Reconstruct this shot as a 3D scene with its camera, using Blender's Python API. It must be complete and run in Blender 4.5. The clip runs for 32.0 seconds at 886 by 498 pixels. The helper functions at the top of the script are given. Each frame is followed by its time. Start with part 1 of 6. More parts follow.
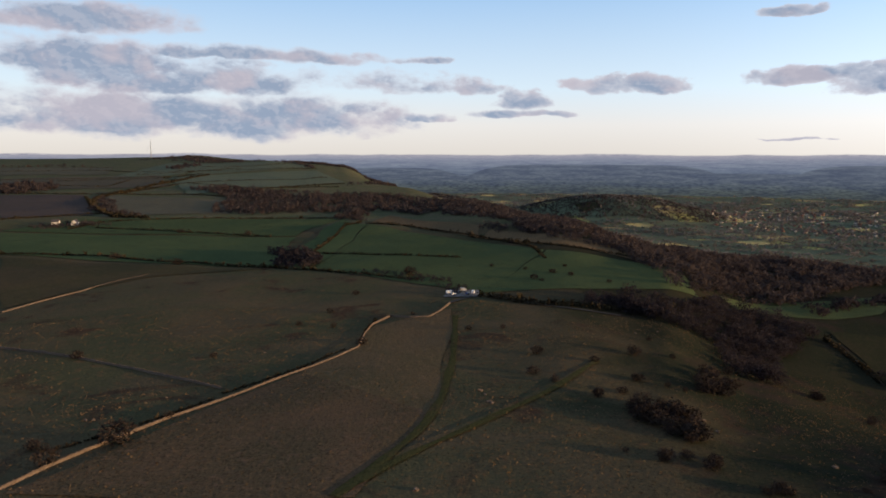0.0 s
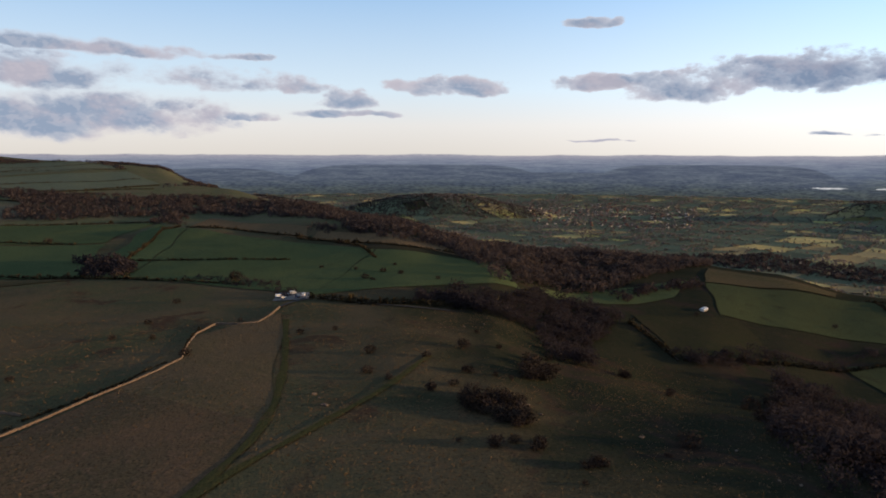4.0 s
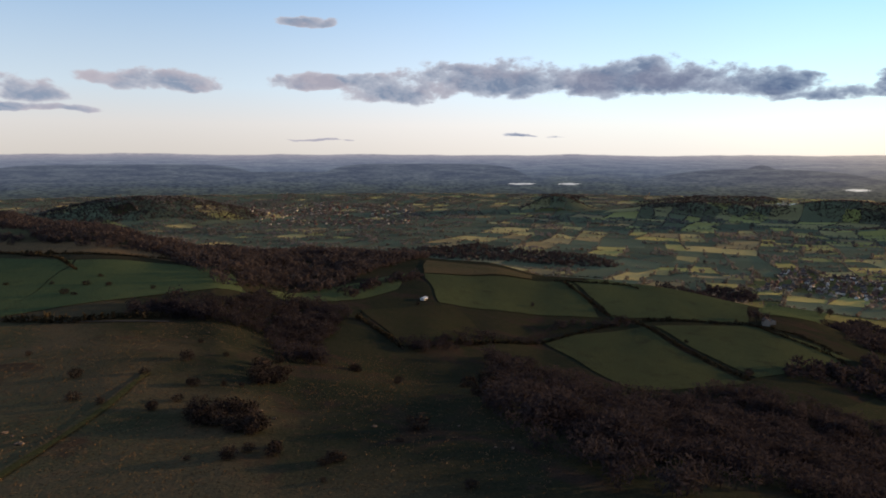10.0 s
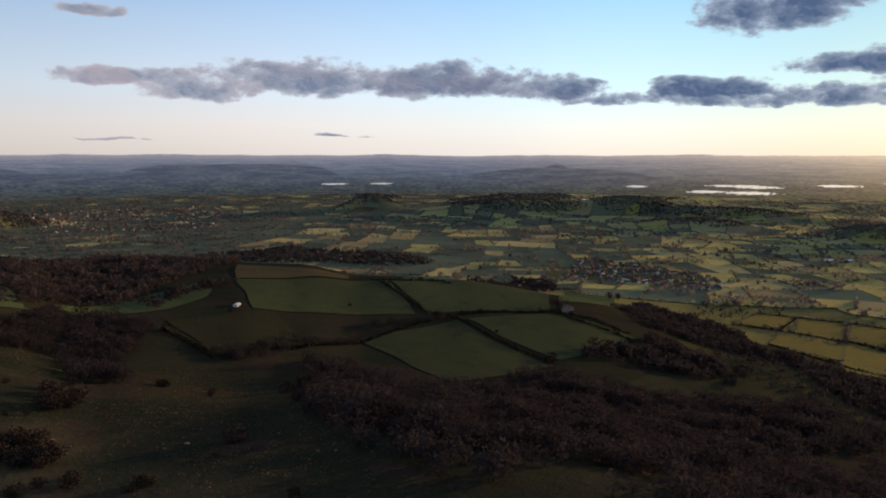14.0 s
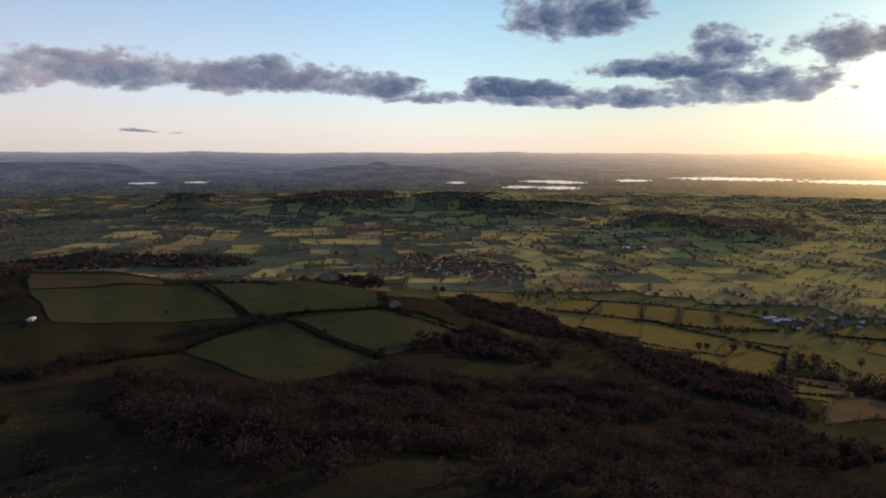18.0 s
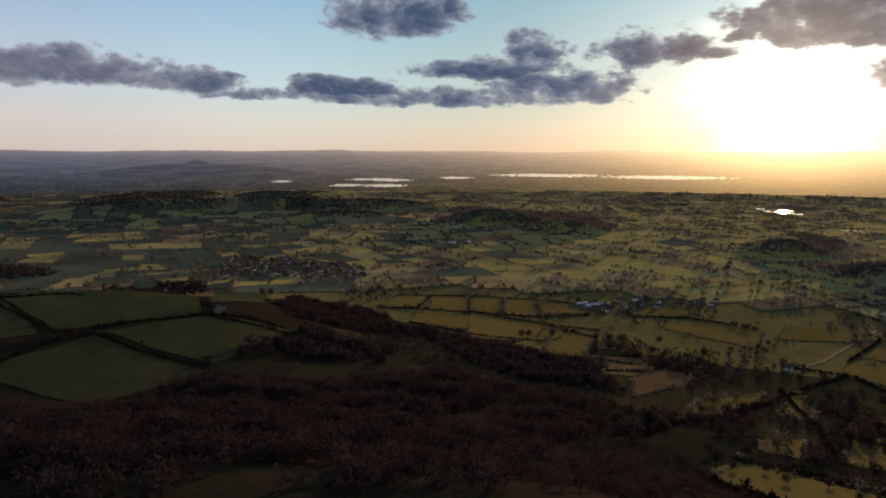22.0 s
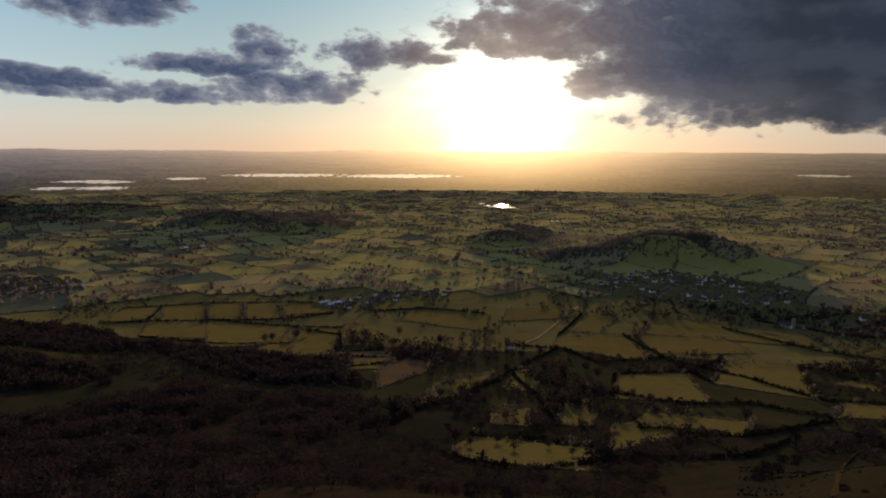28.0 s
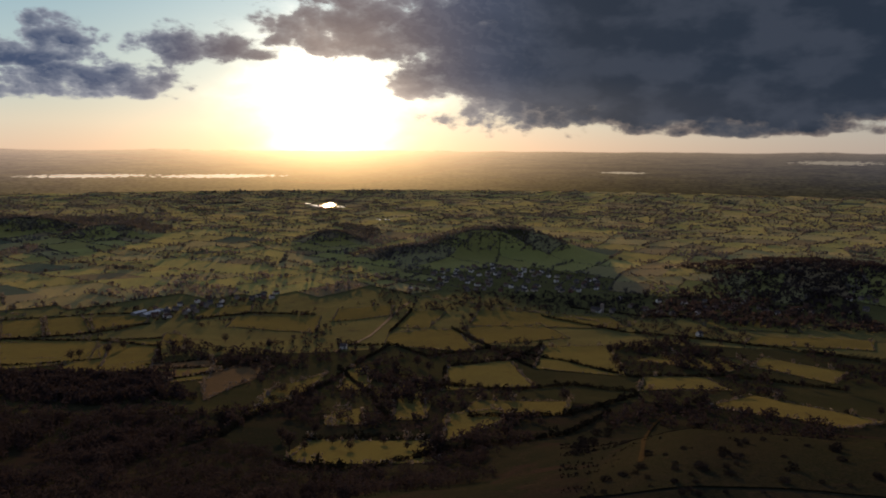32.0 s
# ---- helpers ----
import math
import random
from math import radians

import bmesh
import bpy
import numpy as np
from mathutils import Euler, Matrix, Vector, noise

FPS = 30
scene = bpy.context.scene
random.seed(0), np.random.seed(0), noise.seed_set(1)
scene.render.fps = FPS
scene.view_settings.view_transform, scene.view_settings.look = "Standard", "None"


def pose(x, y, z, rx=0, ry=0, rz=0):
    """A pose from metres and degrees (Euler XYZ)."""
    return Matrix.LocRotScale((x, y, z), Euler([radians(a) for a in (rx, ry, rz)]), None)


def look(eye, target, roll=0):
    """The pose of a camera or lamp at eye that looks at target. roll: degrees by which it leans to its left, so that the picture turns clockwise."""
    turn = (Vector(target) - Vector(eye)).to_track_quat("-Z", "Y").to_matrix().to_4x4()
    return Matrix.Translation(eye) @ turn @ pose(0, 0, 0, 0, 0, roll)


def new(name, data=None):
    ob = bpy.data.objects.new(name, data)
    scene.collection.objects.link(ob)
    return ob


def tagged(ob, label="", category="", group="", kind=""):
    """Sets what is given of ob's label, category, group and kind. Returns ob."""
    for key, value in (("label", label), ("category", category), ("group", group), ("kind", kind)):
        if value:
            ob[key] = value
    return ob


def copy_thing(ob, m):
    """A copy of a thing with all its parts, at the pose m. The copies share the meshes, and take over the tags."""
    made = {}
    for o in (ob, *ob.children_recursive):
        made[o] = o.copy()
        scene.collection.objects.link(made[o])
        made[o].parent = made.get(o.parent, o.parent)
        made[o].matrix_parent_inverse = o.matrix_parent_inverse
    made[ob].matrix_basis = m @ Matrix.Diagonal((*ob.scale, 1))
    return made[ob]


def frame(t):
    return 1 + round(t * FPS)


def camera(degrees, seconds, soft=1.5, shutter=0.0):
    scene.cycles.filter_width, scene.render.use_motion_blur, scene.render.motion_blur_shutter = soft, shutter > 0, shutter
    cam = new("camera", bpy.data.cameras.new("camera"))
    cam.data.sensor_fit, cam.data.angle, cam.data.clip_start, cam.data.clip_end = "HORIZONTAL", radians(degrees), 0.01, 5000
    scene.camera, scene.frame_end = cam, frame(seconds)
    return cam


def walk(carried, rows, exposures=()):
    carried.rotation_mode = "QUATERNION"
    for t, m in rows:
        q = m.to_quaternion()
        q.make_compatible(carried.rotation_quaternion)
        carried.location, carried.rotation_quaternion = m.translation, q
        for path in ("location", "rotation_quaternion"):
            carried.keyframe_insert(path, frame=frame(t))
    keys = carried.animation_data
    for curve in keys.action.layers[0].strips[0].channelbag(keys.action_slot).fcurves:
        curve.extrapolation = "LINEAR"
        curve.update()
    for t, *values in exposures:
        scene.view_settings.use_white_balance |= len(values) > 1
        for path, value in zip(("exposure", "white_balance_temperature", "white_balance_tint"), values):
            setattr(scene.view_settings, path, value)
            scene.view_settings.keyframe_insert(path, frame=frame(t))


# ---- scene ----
# ---- the camera: it hovers and turns ----
cam = camera(64.97, 32.0, soft=1.8)
walk(cam, [
    (0, pose(0, 0, 100, 82.32, -0.10, -0.00)),
    (1, pose(0, 0, 100, 82.32, -0.13, -3.18)),
    (2, pose(0, 0, 100, 82.33, -0.14, -6.47)),
    (3, pose(0, 0, 100, 82.35, -0.14, -10.23)),
    (3.5, pose(0, 0, 100, 82.35, -0.14, -12.15)),
    (5.5, pose(0, 0, 100, 82.33, -0.11, -19.69)),
    (6, pose(0, 0, 100, 82.32, -0.11, -21.58)),
    (7, pose(0, 0, 100, 82.29, -0.13, -25.29)),
    (8, pose(0, 0, 100, 82.28, -0.13, -29.00)),
    (9, pose(0, 0, 100, 82.30, -0.13, -32.74)),
    (10, pose(0, 0, 100, 82.33, -0.13, -36.57)),
    (11, pose(0, 0, 100, 82.35, -0.12, -40.35)),
    (12, pose(0, 0, 100, 82.38, -0.11, -44.20)),
    (13, pose(0, 0, 100, 82.39, -0.10, -48.01)),
    (14, pose(0, 0, 100, 82.36, -0.09, -51.81)),
    (14.5, pose(0, 0, 100, 82.35, -0.09, -53.73)),
    (16.5, pose(0, 0, 100, 82.20, -0.08, -61.07)),
    (17, pose(0, 0, 100, 82.19, -0.09, -62.79)),
    (18, pose(0, 0, 100, 82.16, -0.12, -66.19)),
    (19, pose(0, 0, 100, 82.13, -0.15, -69.67)),
    (20, pose(0, 0, 100, 82.08, -0.12, -73.21)),
    (21, pose(0, 0, 100, 82.05, -0.10, -76.75)),
    (22, pose(0, 0, 100, 82.03, -0.11, -80.31)),
    (23, pose(0, 0, 100, 82.03, -0.16, -83.90)),
    (24, pose(0, 0, 100, 82.04, -0.18, -87.54)),
    (25, pose(0, 0, 100, 82.05, -0.17, -91.09)),
    (25.5, pose(0, 0, 100, 82.05, -0.17, -92.88)),
    (27.5, pose(0, 0, 100, 82.07, -0.23, -99.91)),
    (28, pose(0, 0, 100, 82.06, -0.25, -101.66)),
    (29, pose(0, 0, 100, 82.05, -0.29, -105.19)),
    (30, pose(0, 0, 100, 82.05, -0.32, -108.74)),
    (31, pose(0, 0, 100, 82.05, -0.33, -112.30)),
    (32, pose(0, 0, 100, 82.04, -0.31, -115.80)),
], exposures=[(0, 0.15, 6450, 10), (6, 0.06, 6450, 10), (13, -0.14, 6550, 13), (19, -0.42, 6800, 17), (25, -0.85, 7050, 20), (32, -0.8, 7050, 21)])

# ---- world: evening sky with broken cloud, and the hazy distance under the skyline ----
SUN_BEARING, SUN_HEIGHT = 106.5, 4.1
world = bpy.data.worlds.new("evening_sky")
scene.world = world
world.use_nodes = True
sky_tree = world.node_tree
sky_tree.nodes.clear()


def socket_in(tree, sock, value):
    if isinstance(value, bpy.types.NodeSocket):
        tree.links.new(value, sock)
    else:
        sock.default_value = value


def calc(tree, op, *values, clamp=False):
    n = tree.nodes.new("ShaderNodeMath")
    n.operation, n.use_clamp = op, clamp
    for i, v in enumerate(values):
        socket_in(tree, n.inputs[i], v)
    return n.outputs[0]


def blend(tree, fac, a, b, how="MIX"):
    n = tree.nodes.new("ShaderNodeMix")
    n.data_type, n.blend_type = "RGBA", how
    socket_in(tree, n.inputs[0], fac)
    socket_in(tree, n.inputs[6], a if isinstance(a, bpy.types.NodeSocket) else (*a, 1))
    socket_in(tree, n.inputs[7], b if isinstance(b, bpy.types.NodeSocket) else (*b, 1))
    return n.outputs[2]


def ramp(tree, fac, stops, ease="LINEAR"):
    n = tree.nodes.new("ShaderNodeValToRGB")
    n.color_ramp.interpolation = ease
    while len(n.color_ramp.elements) < len(stops):
        n.color_ramp.elements.new(0.5)
    for e, (p, c) in zip(n.color_ramp.elements, stops):
        e.position, e.color = p, (*c, 1)
    socket_in(tree, n.inputs[0], fac)
    return n.outputs[0]


def span(tree, value, a, b, smooth=True):
    """0 at a, 1 at b."""
    n = tree.nodes.new("ShaderNodeMapRange")
    n.interpolation_type = "SMOOTHSTEP" if smooth else "LINEAR"
    for i, v in enumerate((value, a, b, 0.0, 1.0)):
        socket_in(tree, n.inputs[i], v)
    return n.outputs[0]


def grain(tree, vector, scale, detail=4.0, rough=0.5, warp=0.0, kind="ShaderNodeTexNoise"):
    n = tree.nodes.new(kind)
    tree.links.new(vector, n.inputs["Vector"])
    n.inputs["Scale"].default_value = scale
    n.inputs["Detail"].default_value = detail
    n.inputs["Roughness"].default_value = rough
    n.inputs["Distortion"].default_value = warp
    return n.outputs[0]


def join3(tree, x, y, z):
    n = tree.nodes.new("ShaderNodeCombineXYZ")
    for i, v in enumerate((x, y, z)):
        socket_in(tree, n.inputs[i], v)
    return n.outputs[0]


def S(op, *values, clamp=False):
    return calc(sky_tree, op, *values, clamp=clamp)


split = sky_tree.nodes.new("ShaderNodeSeparateXYZ")
sky_tree.links.new(sky_tree.nodes.new("ShaderNodeTexCoord").outputs["Generated"], split.inputs[0])
dx, dy, dz = split.outputs
bearing = S("MULTIPLY", S("ARCTAN2", dx, dy), 57.2958)
rise = S("MULTIPLY", S("ARCSINE", dz), 57.2958)
# angle from the sun's glow, which shows low under the cloud
gb, ge = math.radians(106.8), math.radians(3.6)
cosine = S("ADD", S("ADD", S("MULTIPLY", dx, math.sin(gb) * math.cos(ge)), S("MULTIPLY", dy, math.cos(gb) * math.cos(ge))), S("MULTIPLY", dz, math.sin(ge)))
off_sun = S("MULTIPLY", S("ARCCOSINE", S("MINIMUM", cosine, 1.0)), 57.2958)
sunward = S("POWER", span(sky_tree, off_sun, 54.0, 0.0, False), 1.5)

nishita = sky_tree.nodes.new("ShaderNodeTexSky")
nishita.sky_type, nishita.sun_disc = "NISHITA", False
nishita.sun_elevation, nishita.sun_rotation = math.radians(SUN_HEIGHT), math.radians(SUN_BEARING)
nishita.air_density, nishita.dust_density = 1.0, 0.6
level = span(sky_tree, rise, 0.0, 40.0, False)
clear_away = ramp(sky_tree, level, [(0.0, (0.66, 0.63, 0.59)), (0.06, (0.71, 0.70, 0.70)), (0.13, (0.60, 0.72, 0.83)), (0.3, (0.34, 0.52, 0.76)), (0.5, (0.25, 0.33, 0.48)), (1.0, (0.165, 0.195, 0.29))])
clear_sun = ramp(sky_tree, level, [(0.0, (1.45, 1.16, 0.80)), (0.05, (1.55, 1.40, 1.08)), (0.13, (1.28, 1.30, 1.20)), (0.3, (0.64, 1.0, 1.18)), (0.5, (0.22, 0.28, 0.41)), (1.0, (0.165, 0.195, 0.29))])
air = blend(sky_tree, sunward, clear_away, clear_sun)
gain = S("ADD", 1.0, S("SUBTRACT", S("MULTIPLY", span(sky_tree, bearing, 8.0, 60.0), 0.42), S("MULTIPLY", span(sky_tree, bearing, 60.0, 90.0), 0.5)))
gain_red = S("MULTIPLY", gain, S("SUBTRACT", 1.0, S("MULTIPLY", S("MULTIPLY", span(sky_tree, bearing, 30.0, 85.0), span(sky_tree, rise, -2.0, 6.0)), 0.27)))
air = blend(sky_tree, 1.0, air, join3(sky_tree, gain_red, gain, gain), "MULTIPLY")
air = blend(sky_tree, 0.02, air, nishita.outputs[0], "ADD")

# cloud: patches of broken cumulus, each with its bearing, height, half-width and half-depth in degrees
FAR_AWAY = [(0.0, (0.36, 0.35, 0.41)), (0.1, (0.21, 0.235, 0.31)), (0.3, (0.13, 0.160, 0.225)), (0.58, (0.074, 0.092, 0.112)), (0.8, (0.052, 0.063, 0.064))]
FAR_SUN = [(0.0, (0.95, 0.76, 0.52)), (0.1, (0.62, 0.50, 0.36)), (0.3, (0.36, 0.285, 0.19)), (0.58, (0.19, 0.152, 0.082)), (0.8, (0.135, 0.112, 0.05))]
FLOODS = [(89.0, -1.89, 4.8, .14), (98.0, -1.97, 5.1, .15), (81.3, -2.12, 1.5, .1), (72.5, -2.72, 1.6, .12), (75.6, -2.76, 2.0, .14), (74.8, -2.25, 2.5, .1), (43.0, -2.29, 1.2, .08),
          (46.8, -2.26, 1.0, .08), (67.3, -2.39, .9, .1), (76.0, -2.32, 1.9, .1), (145.1, -.66, 3.0, .16), (130.3, -1.58, 2.0, .09)]
cover = None
CLOUDS_A = [(-27.0, 7.0, 5.5, 1.3), (-14.0, 7.6, 9.0, .5), (-19.6, 5.6, 9.5, 1.2), (-18, 2.9, 17.0, 1.6), (-1, 3.0, 2.4, .35), (-2.0, 5.8, 7.6, .85),
            (-1.3, 7.5, 2.5, .3), (6.8, 3.4, 4.8, .35), (6.6, 4.5, 2.6, .8), (15.2, 5.6, 5.2, .85), (26.2, 10.3, 2.8, .4), (-25.6, 9.6, 7, 1.0)]
CLOUDS_B = [(25.9, 5.7, 4, .7), (32.4, 5.5, 4.2, 1.4), (40.4, 6.0, 7, 1.7), (52, 5.8, 11, 1.5), (52.3, 6.3, 3.5, 1.5), (61.6, 5.3, 4.4, 1.1),
            (81.2, 4.4, 15.5, .9), (43.0, 1.6, 1.9, .15), (26, 1.4, 3.2, .1), (66.5, 4.5, 5.0, .6), (72.6, 5.1, 5.5, 1.0), (76.6, 10.8, 6.2, 2.1)]
CLOUDS_C = [(84.9, 6.7, 7, .9), (87.7, 7.8, 3.6, 1.7), (89.5, 5.1, 7, 1.3), (97.5, 8.0, 5.6, 1.6), (110.5, 9.6, 10, 2.8), (113.3, 5.7, 2.6, 2.0), (108.1, 10.0, 8, 1.1),
            (132, 5.2, 20, 3.8), (136, 10, 21, 5.5), (111.1, 11.2, 6, 2.3), (139, 1.9, 10, .8)]


bend_at = join3(sky_tree, S("MULTIPLY", bearing, 0.22), S("MULTIPLY", rise, 0.4), 9.1)
bend = sky_tree.nodes.new("ShaderNodeTexNoise")
sky_tree.links.new(bend_at, bend.inputs["Vector"])
bend.inputs["Scale"].default_value, bend.inputs["Detail"].default_value = 1.0, 4.0
bend_xyz = sky_tree.nodes.new("ShaderNodeSeparateXYZ")
sky_tree.links.new(bend.outputs["Color"], bend_xyz.inputs[0])
cloud_b = S("ADD", bearing, S("MULTIPLY", S("SUBTRACT", bend_xyz.outputs[0], 0.5), 7.0))
cloud_r = S("ADD", rise, S("MULTIPLY", S("SUBTRACT", bend_xyz.outputs[1], 0.5), 1.5))


def patch(cb, ch, cw, cd):
    """How far inside this patch of cloud a direction lies: 1 at its heart, 0 at its edge; flat below."""
    global cover
    u = S("MULTIPLY", S("SUBTRACT", cloud_b, cb), 1 / cw)
    v = S("MULTIPLY", S("SUBTRACT", cloud_r, ch - 0.3 * cd), 1 / cd)
    v = S("MAXIMUM", S("MULTIPLY", v, 0.75), S("MULTIPLY", v, -1.6))
    q = S("SUBTRACT", 1.0, S("ADD", S("POWER", S("ABSOLUTE", u), 3.0), S("MULTIPLY", v, v)))
    cover = q if cover is None else S("SMOOTH_MAX", cover, q, 0.25)


for args in CLOUDS_A + CLOUDS_B + CLOUDS_C:
    patch(*args)
here = join3(sky_tree, S("MULTIPLY", bearing, 0.2), S("MULTIPLY", rise, 0.42), 3.7)
lump = grain(sky_tree, here, 1.0, 5.0, 0.52, 0.3)
fine = grain(sky_tree, here, 5.0, 6.0, 0.62, 0.4)


def billow(db, dr):
    """Heaped puffs, each with smaller ones upon it."""
    n = sky_tree.nodes.new("ShaderNodeTexVoronoi")
    n.feature = "SMOOTH_F1"
    at = join3(sky_tree, S("ADD", S("MULTIPLY", bearing, 0.52), S("ADD", db, S("MULTIPLY", lump, 1.2))), S("ADD", S("MULTIPLY", rise, 0.85), S("ADD", dr, S("MULTIPLY", fine, 0.5))), 2.2)
    sky_tree.links.new(at, n.inputs["Vector"])
    for k, val in (("Scale", 1.0), ("Detail", 2.5), ("Roughness", 0.5), ("Lacunarity", 2.4), ("Smoothness", 0.35)):
        n.inputs[k].default_value = val
    return S("SUBTRACT", 0.42, n.outputs["Distance"])


puff = billow(0.0, 0.0)
rag = S("ADD", S("ADD", S("MULTIPLY", S("SUBTRACT", lump, 0.5), 2.6), S("MULTIPLY", S("SUBTRACT", fine, 0.5), 0.75)), S("ADD", 0.22, S("MULTIPLY", puff, 0.9)))
# loose cloud overhead, beyond what the patches hold
high = S("MULTIPLY", span(sky_tree, rise, 13.0, 24.0), span(sky_tree, bearing, 60.0, 140.0))
bank_in = S("MULTIPLY", S("MULTIPLY", span(sky_tree, bearing, 111.0, 121.0), span(sky_tree, rise, 3.4, 5.6)), 1.3)
rag = S("ADD", rag, S("ADD", bank_in, S("MULTIPLY", span(sky_tree, bearing, 120.0, 134.0), span(sky_tree, rise, 1.6, 3.0))))
body = S("ADD", S("MAXIMUM", S("MAXIMUM", S("ADD", cover, S("ADD", 0.25, S("MULTIPLY", span(sky_tree, bearing, 4.0, -14.0), 0.4))), -1.5), S("SUBTRACT", S("MULTIPLY", high, 1.3), 1.5)), rag)
soft = span(sky_tree, bearing, 12.0, -12.0)
dense = span(sky_tree, body, S("SUBTRACT", -0.02, S("MULTIPLY", soft, 0.4)), S("ADD", 0.6, S("MULTIPLY", soft, 0.6)))
deep = span(sky_tree, body, 0.15, 1.25)
lit_side = span(sky_tree, S("ADD", S("SUBTRACT", puff, billow(0.16, 0.14)), S("MULTIPLY", S("SUBTRACT", fine, 0.5), 0.1)), -0.06, 0.2)
away_cloud = blend(sky_tree, S("MULTIPLY", span(sky_tree, bend_xyz.outputs[2], 0.42, 0.62), 0.6), blend(sky_tree, S("MULTIPLY", deep, S("SUBTRACT", 1.0, S("MULTIPLY", lit_side, 0.3))), (0.56, 0.56, 0.62), (0.28, 0.345, 0.46)), (0.56, 0.49, 0.53))
sun_cloud = blend(sky_tree, S("MULTIPLY", lit_side, 0.3), blend(sky_tree, deep, (0.44, 0.52, 0.64), (0.085, 0.145, 0.27)), (0.25, 0.32, 0.45))
sun_cloud = blend(sky_tree, S("MULTIPLY", span(sky_tree, off_sun, 17.0, 4.0), 0.65), sun_cloud, (0.36, 0.27, 0.20))
bank = blend(sky_tree, S("MULTIPLY", span(sky_tree, bend_xyz.outputs[2], 0.40, 0.62), 0.85), blend(sky_tree, deep, (0.33, 0.29, 0.27), (0.036, 0.060, 0.096)), (0.072, 0.102, 0.148))
sun_cloud = blend(sky_tree, span(sky_tree, bearing, 110.0, 128.0), sun_cloud, bank)
mid = span(sky_tree, bearing, 15.0, 78.0)
cloud_tone = blend(sky_tree, mid, away_cloud, sun_cloud)
sheet = blend(sky_tree, S("MULTIPLY", dense, S("ADD", 0.9, S("MULTIPLY", deep, 0.1))), air, cloud_tone)
# the sun's own blaze, in the gap under the cloud
uneven = S("MULTIPLY", off_sun, S("ADD", 1.0, S("MULTIPLY", S("SUBTRACT", lump, 0.5), 1.4)))
glow_w = S("MULTIPLY", S("POWER", 2.718, S("MULTIPLY", S("POWER", S("MULTIPLY", uneven, 1 / 3.0), 1.5), -1.0)), 7.0)
glow_n = S("MULTIPLY", S("POWER", 2.718, S("MULTIPLY", off_sun, -1 / 7.5)), 1.1)
veil = S("SUBTRACT", 1.0, S("MULTIPLY", dense, S("MULTIPLY", span(sky_tree, rise, 3.0, 6.5), 0.82)))
blaze = S("MULTIPLY", S("ADD", glow_w, glow_n), veil)
sheet = blend(sky_tree, 1.0, sheet, blend(sky_tree, 1.0, (1.0, 0.90, 0.72), join3(sky_tree, blaze, blaze, blaze), "MULTIPLY"), "ADD")

# the far lowland, from the rim of the ground up to the skyline, haze painted into its colours
def hill(inside, b0, wide, top, power=2.0):
    """Adds a low hill's outline: how far a direction lies under its crest."""
    crest = S("SUBTRACT", top, S("POWER", S("ABSOLUTE", S("MULTIPLY", S("SUBTRACT", bearing, b0), 1 / wide)), power))
    under = S("SUBTRACT", crest, rise)
    return under if inside is None else S("MAXIMUM", inside, under)


below = S("MAXIMUM", S("MULTIPLY", rise, -1.0), 0.02)
plain_at = join3(sky_tree, S("MULTIPLY", bearing, 0.42), S("MULTIPLY", S("LOGARITHM", below, 2.718), 6.5), 1.0)
strata = grain(sky_tree, plain_at, 1.0, 6.0, 0.62)
patches = grain(sky_tree, plain_at, 3.1, 3.0, 0.6)
skyline = S("MULTIPLY", S("SUBTRACT", grain(sky_tree, join3(sky_tree, S("MULTIPLY", bearing, 0.12), 0.0, 0.0), 1.0, 4.0, 0.5), 0.5), 0.6)
down = S("ADD", S("MULTIPLY", S("SUBTRACT", skyline, rise), 0.25), S("MULTIPLY", S("SUBTRACT", S("ADD", strata, S("MULTIPLY", patches, 0.5)), 0.75), 0.34))
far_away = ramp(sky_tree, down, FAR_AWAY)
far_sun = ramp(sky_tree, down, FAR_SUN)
near_ridge = None
for args in ((22.2, 7.4, -1.3, 12.0), (35.0, 8.5, -0.65, 6.0), (61.2, 8.5, -0.95, 3.0), (61.0, 2.2, -0.63, 1.5), (4.0, 9.0, -1.7, 6.0), (-4.0, 6.0, -1.0, 4.0), (12.0, 10.0, -0.7, 6.0)):
    near_ridge = hill(near_ridge, *args)
ridge_in = S("MULTIPLY", span(sky_tree, near_ridge, 0.0, 0.08), span(sky_tree, rise, -2.7, -1.6))
far_away = blend(sky_tree, S("MULTIPLY", ridge_in, 0.75), far_away, (0.082, 0.100, 0.14))
far_sun = blend(sky_tree, S("MULTIPLY", ridge_in, 0.6), far_sun, (0.15, 0.118, 0.08))
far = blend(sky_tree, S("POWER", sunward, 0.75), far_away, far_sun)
far = blend(sky_tree, span(sky_tree, strata, 0.36, 0.66), blend(sky_tree, 1.0, far, (0.74, 0.75, 0.80), "MULTIPLY"), blend(sky_tree, 1.0, far, (1.3, 1.26, 1.15), "MULTIPLY"))
woods = grain(sky_tree, join3(sky_tree, S("MULTIPLY", bearing, 2.4), S("MULTIPLY", S("LOGARITHM", below, 2.718), 30.0), 5.0), 1.0, 4.0, 0.6)
far = blend(sky_tree, S("MULTIPLY", span(sky_tree, woods, 0.47, 0.58), S("ADD", 0.4, S("MULTIPLY", span(sky_tree, rise, -1.2, -2.6), 0.5))), far, blend(sky_tree, 1.0, far, (0.56, 0.60, 0.66), "MULTIPLY"))
far = blend(sky_tree, S("MULTIPLY", span(sky_tree, woods, 0.42, 0.34), 0.5), far, blend(sky_tree, 1.0, far, (1.4, 1.35, 1.2), "MULTIPLY"))
flood = None
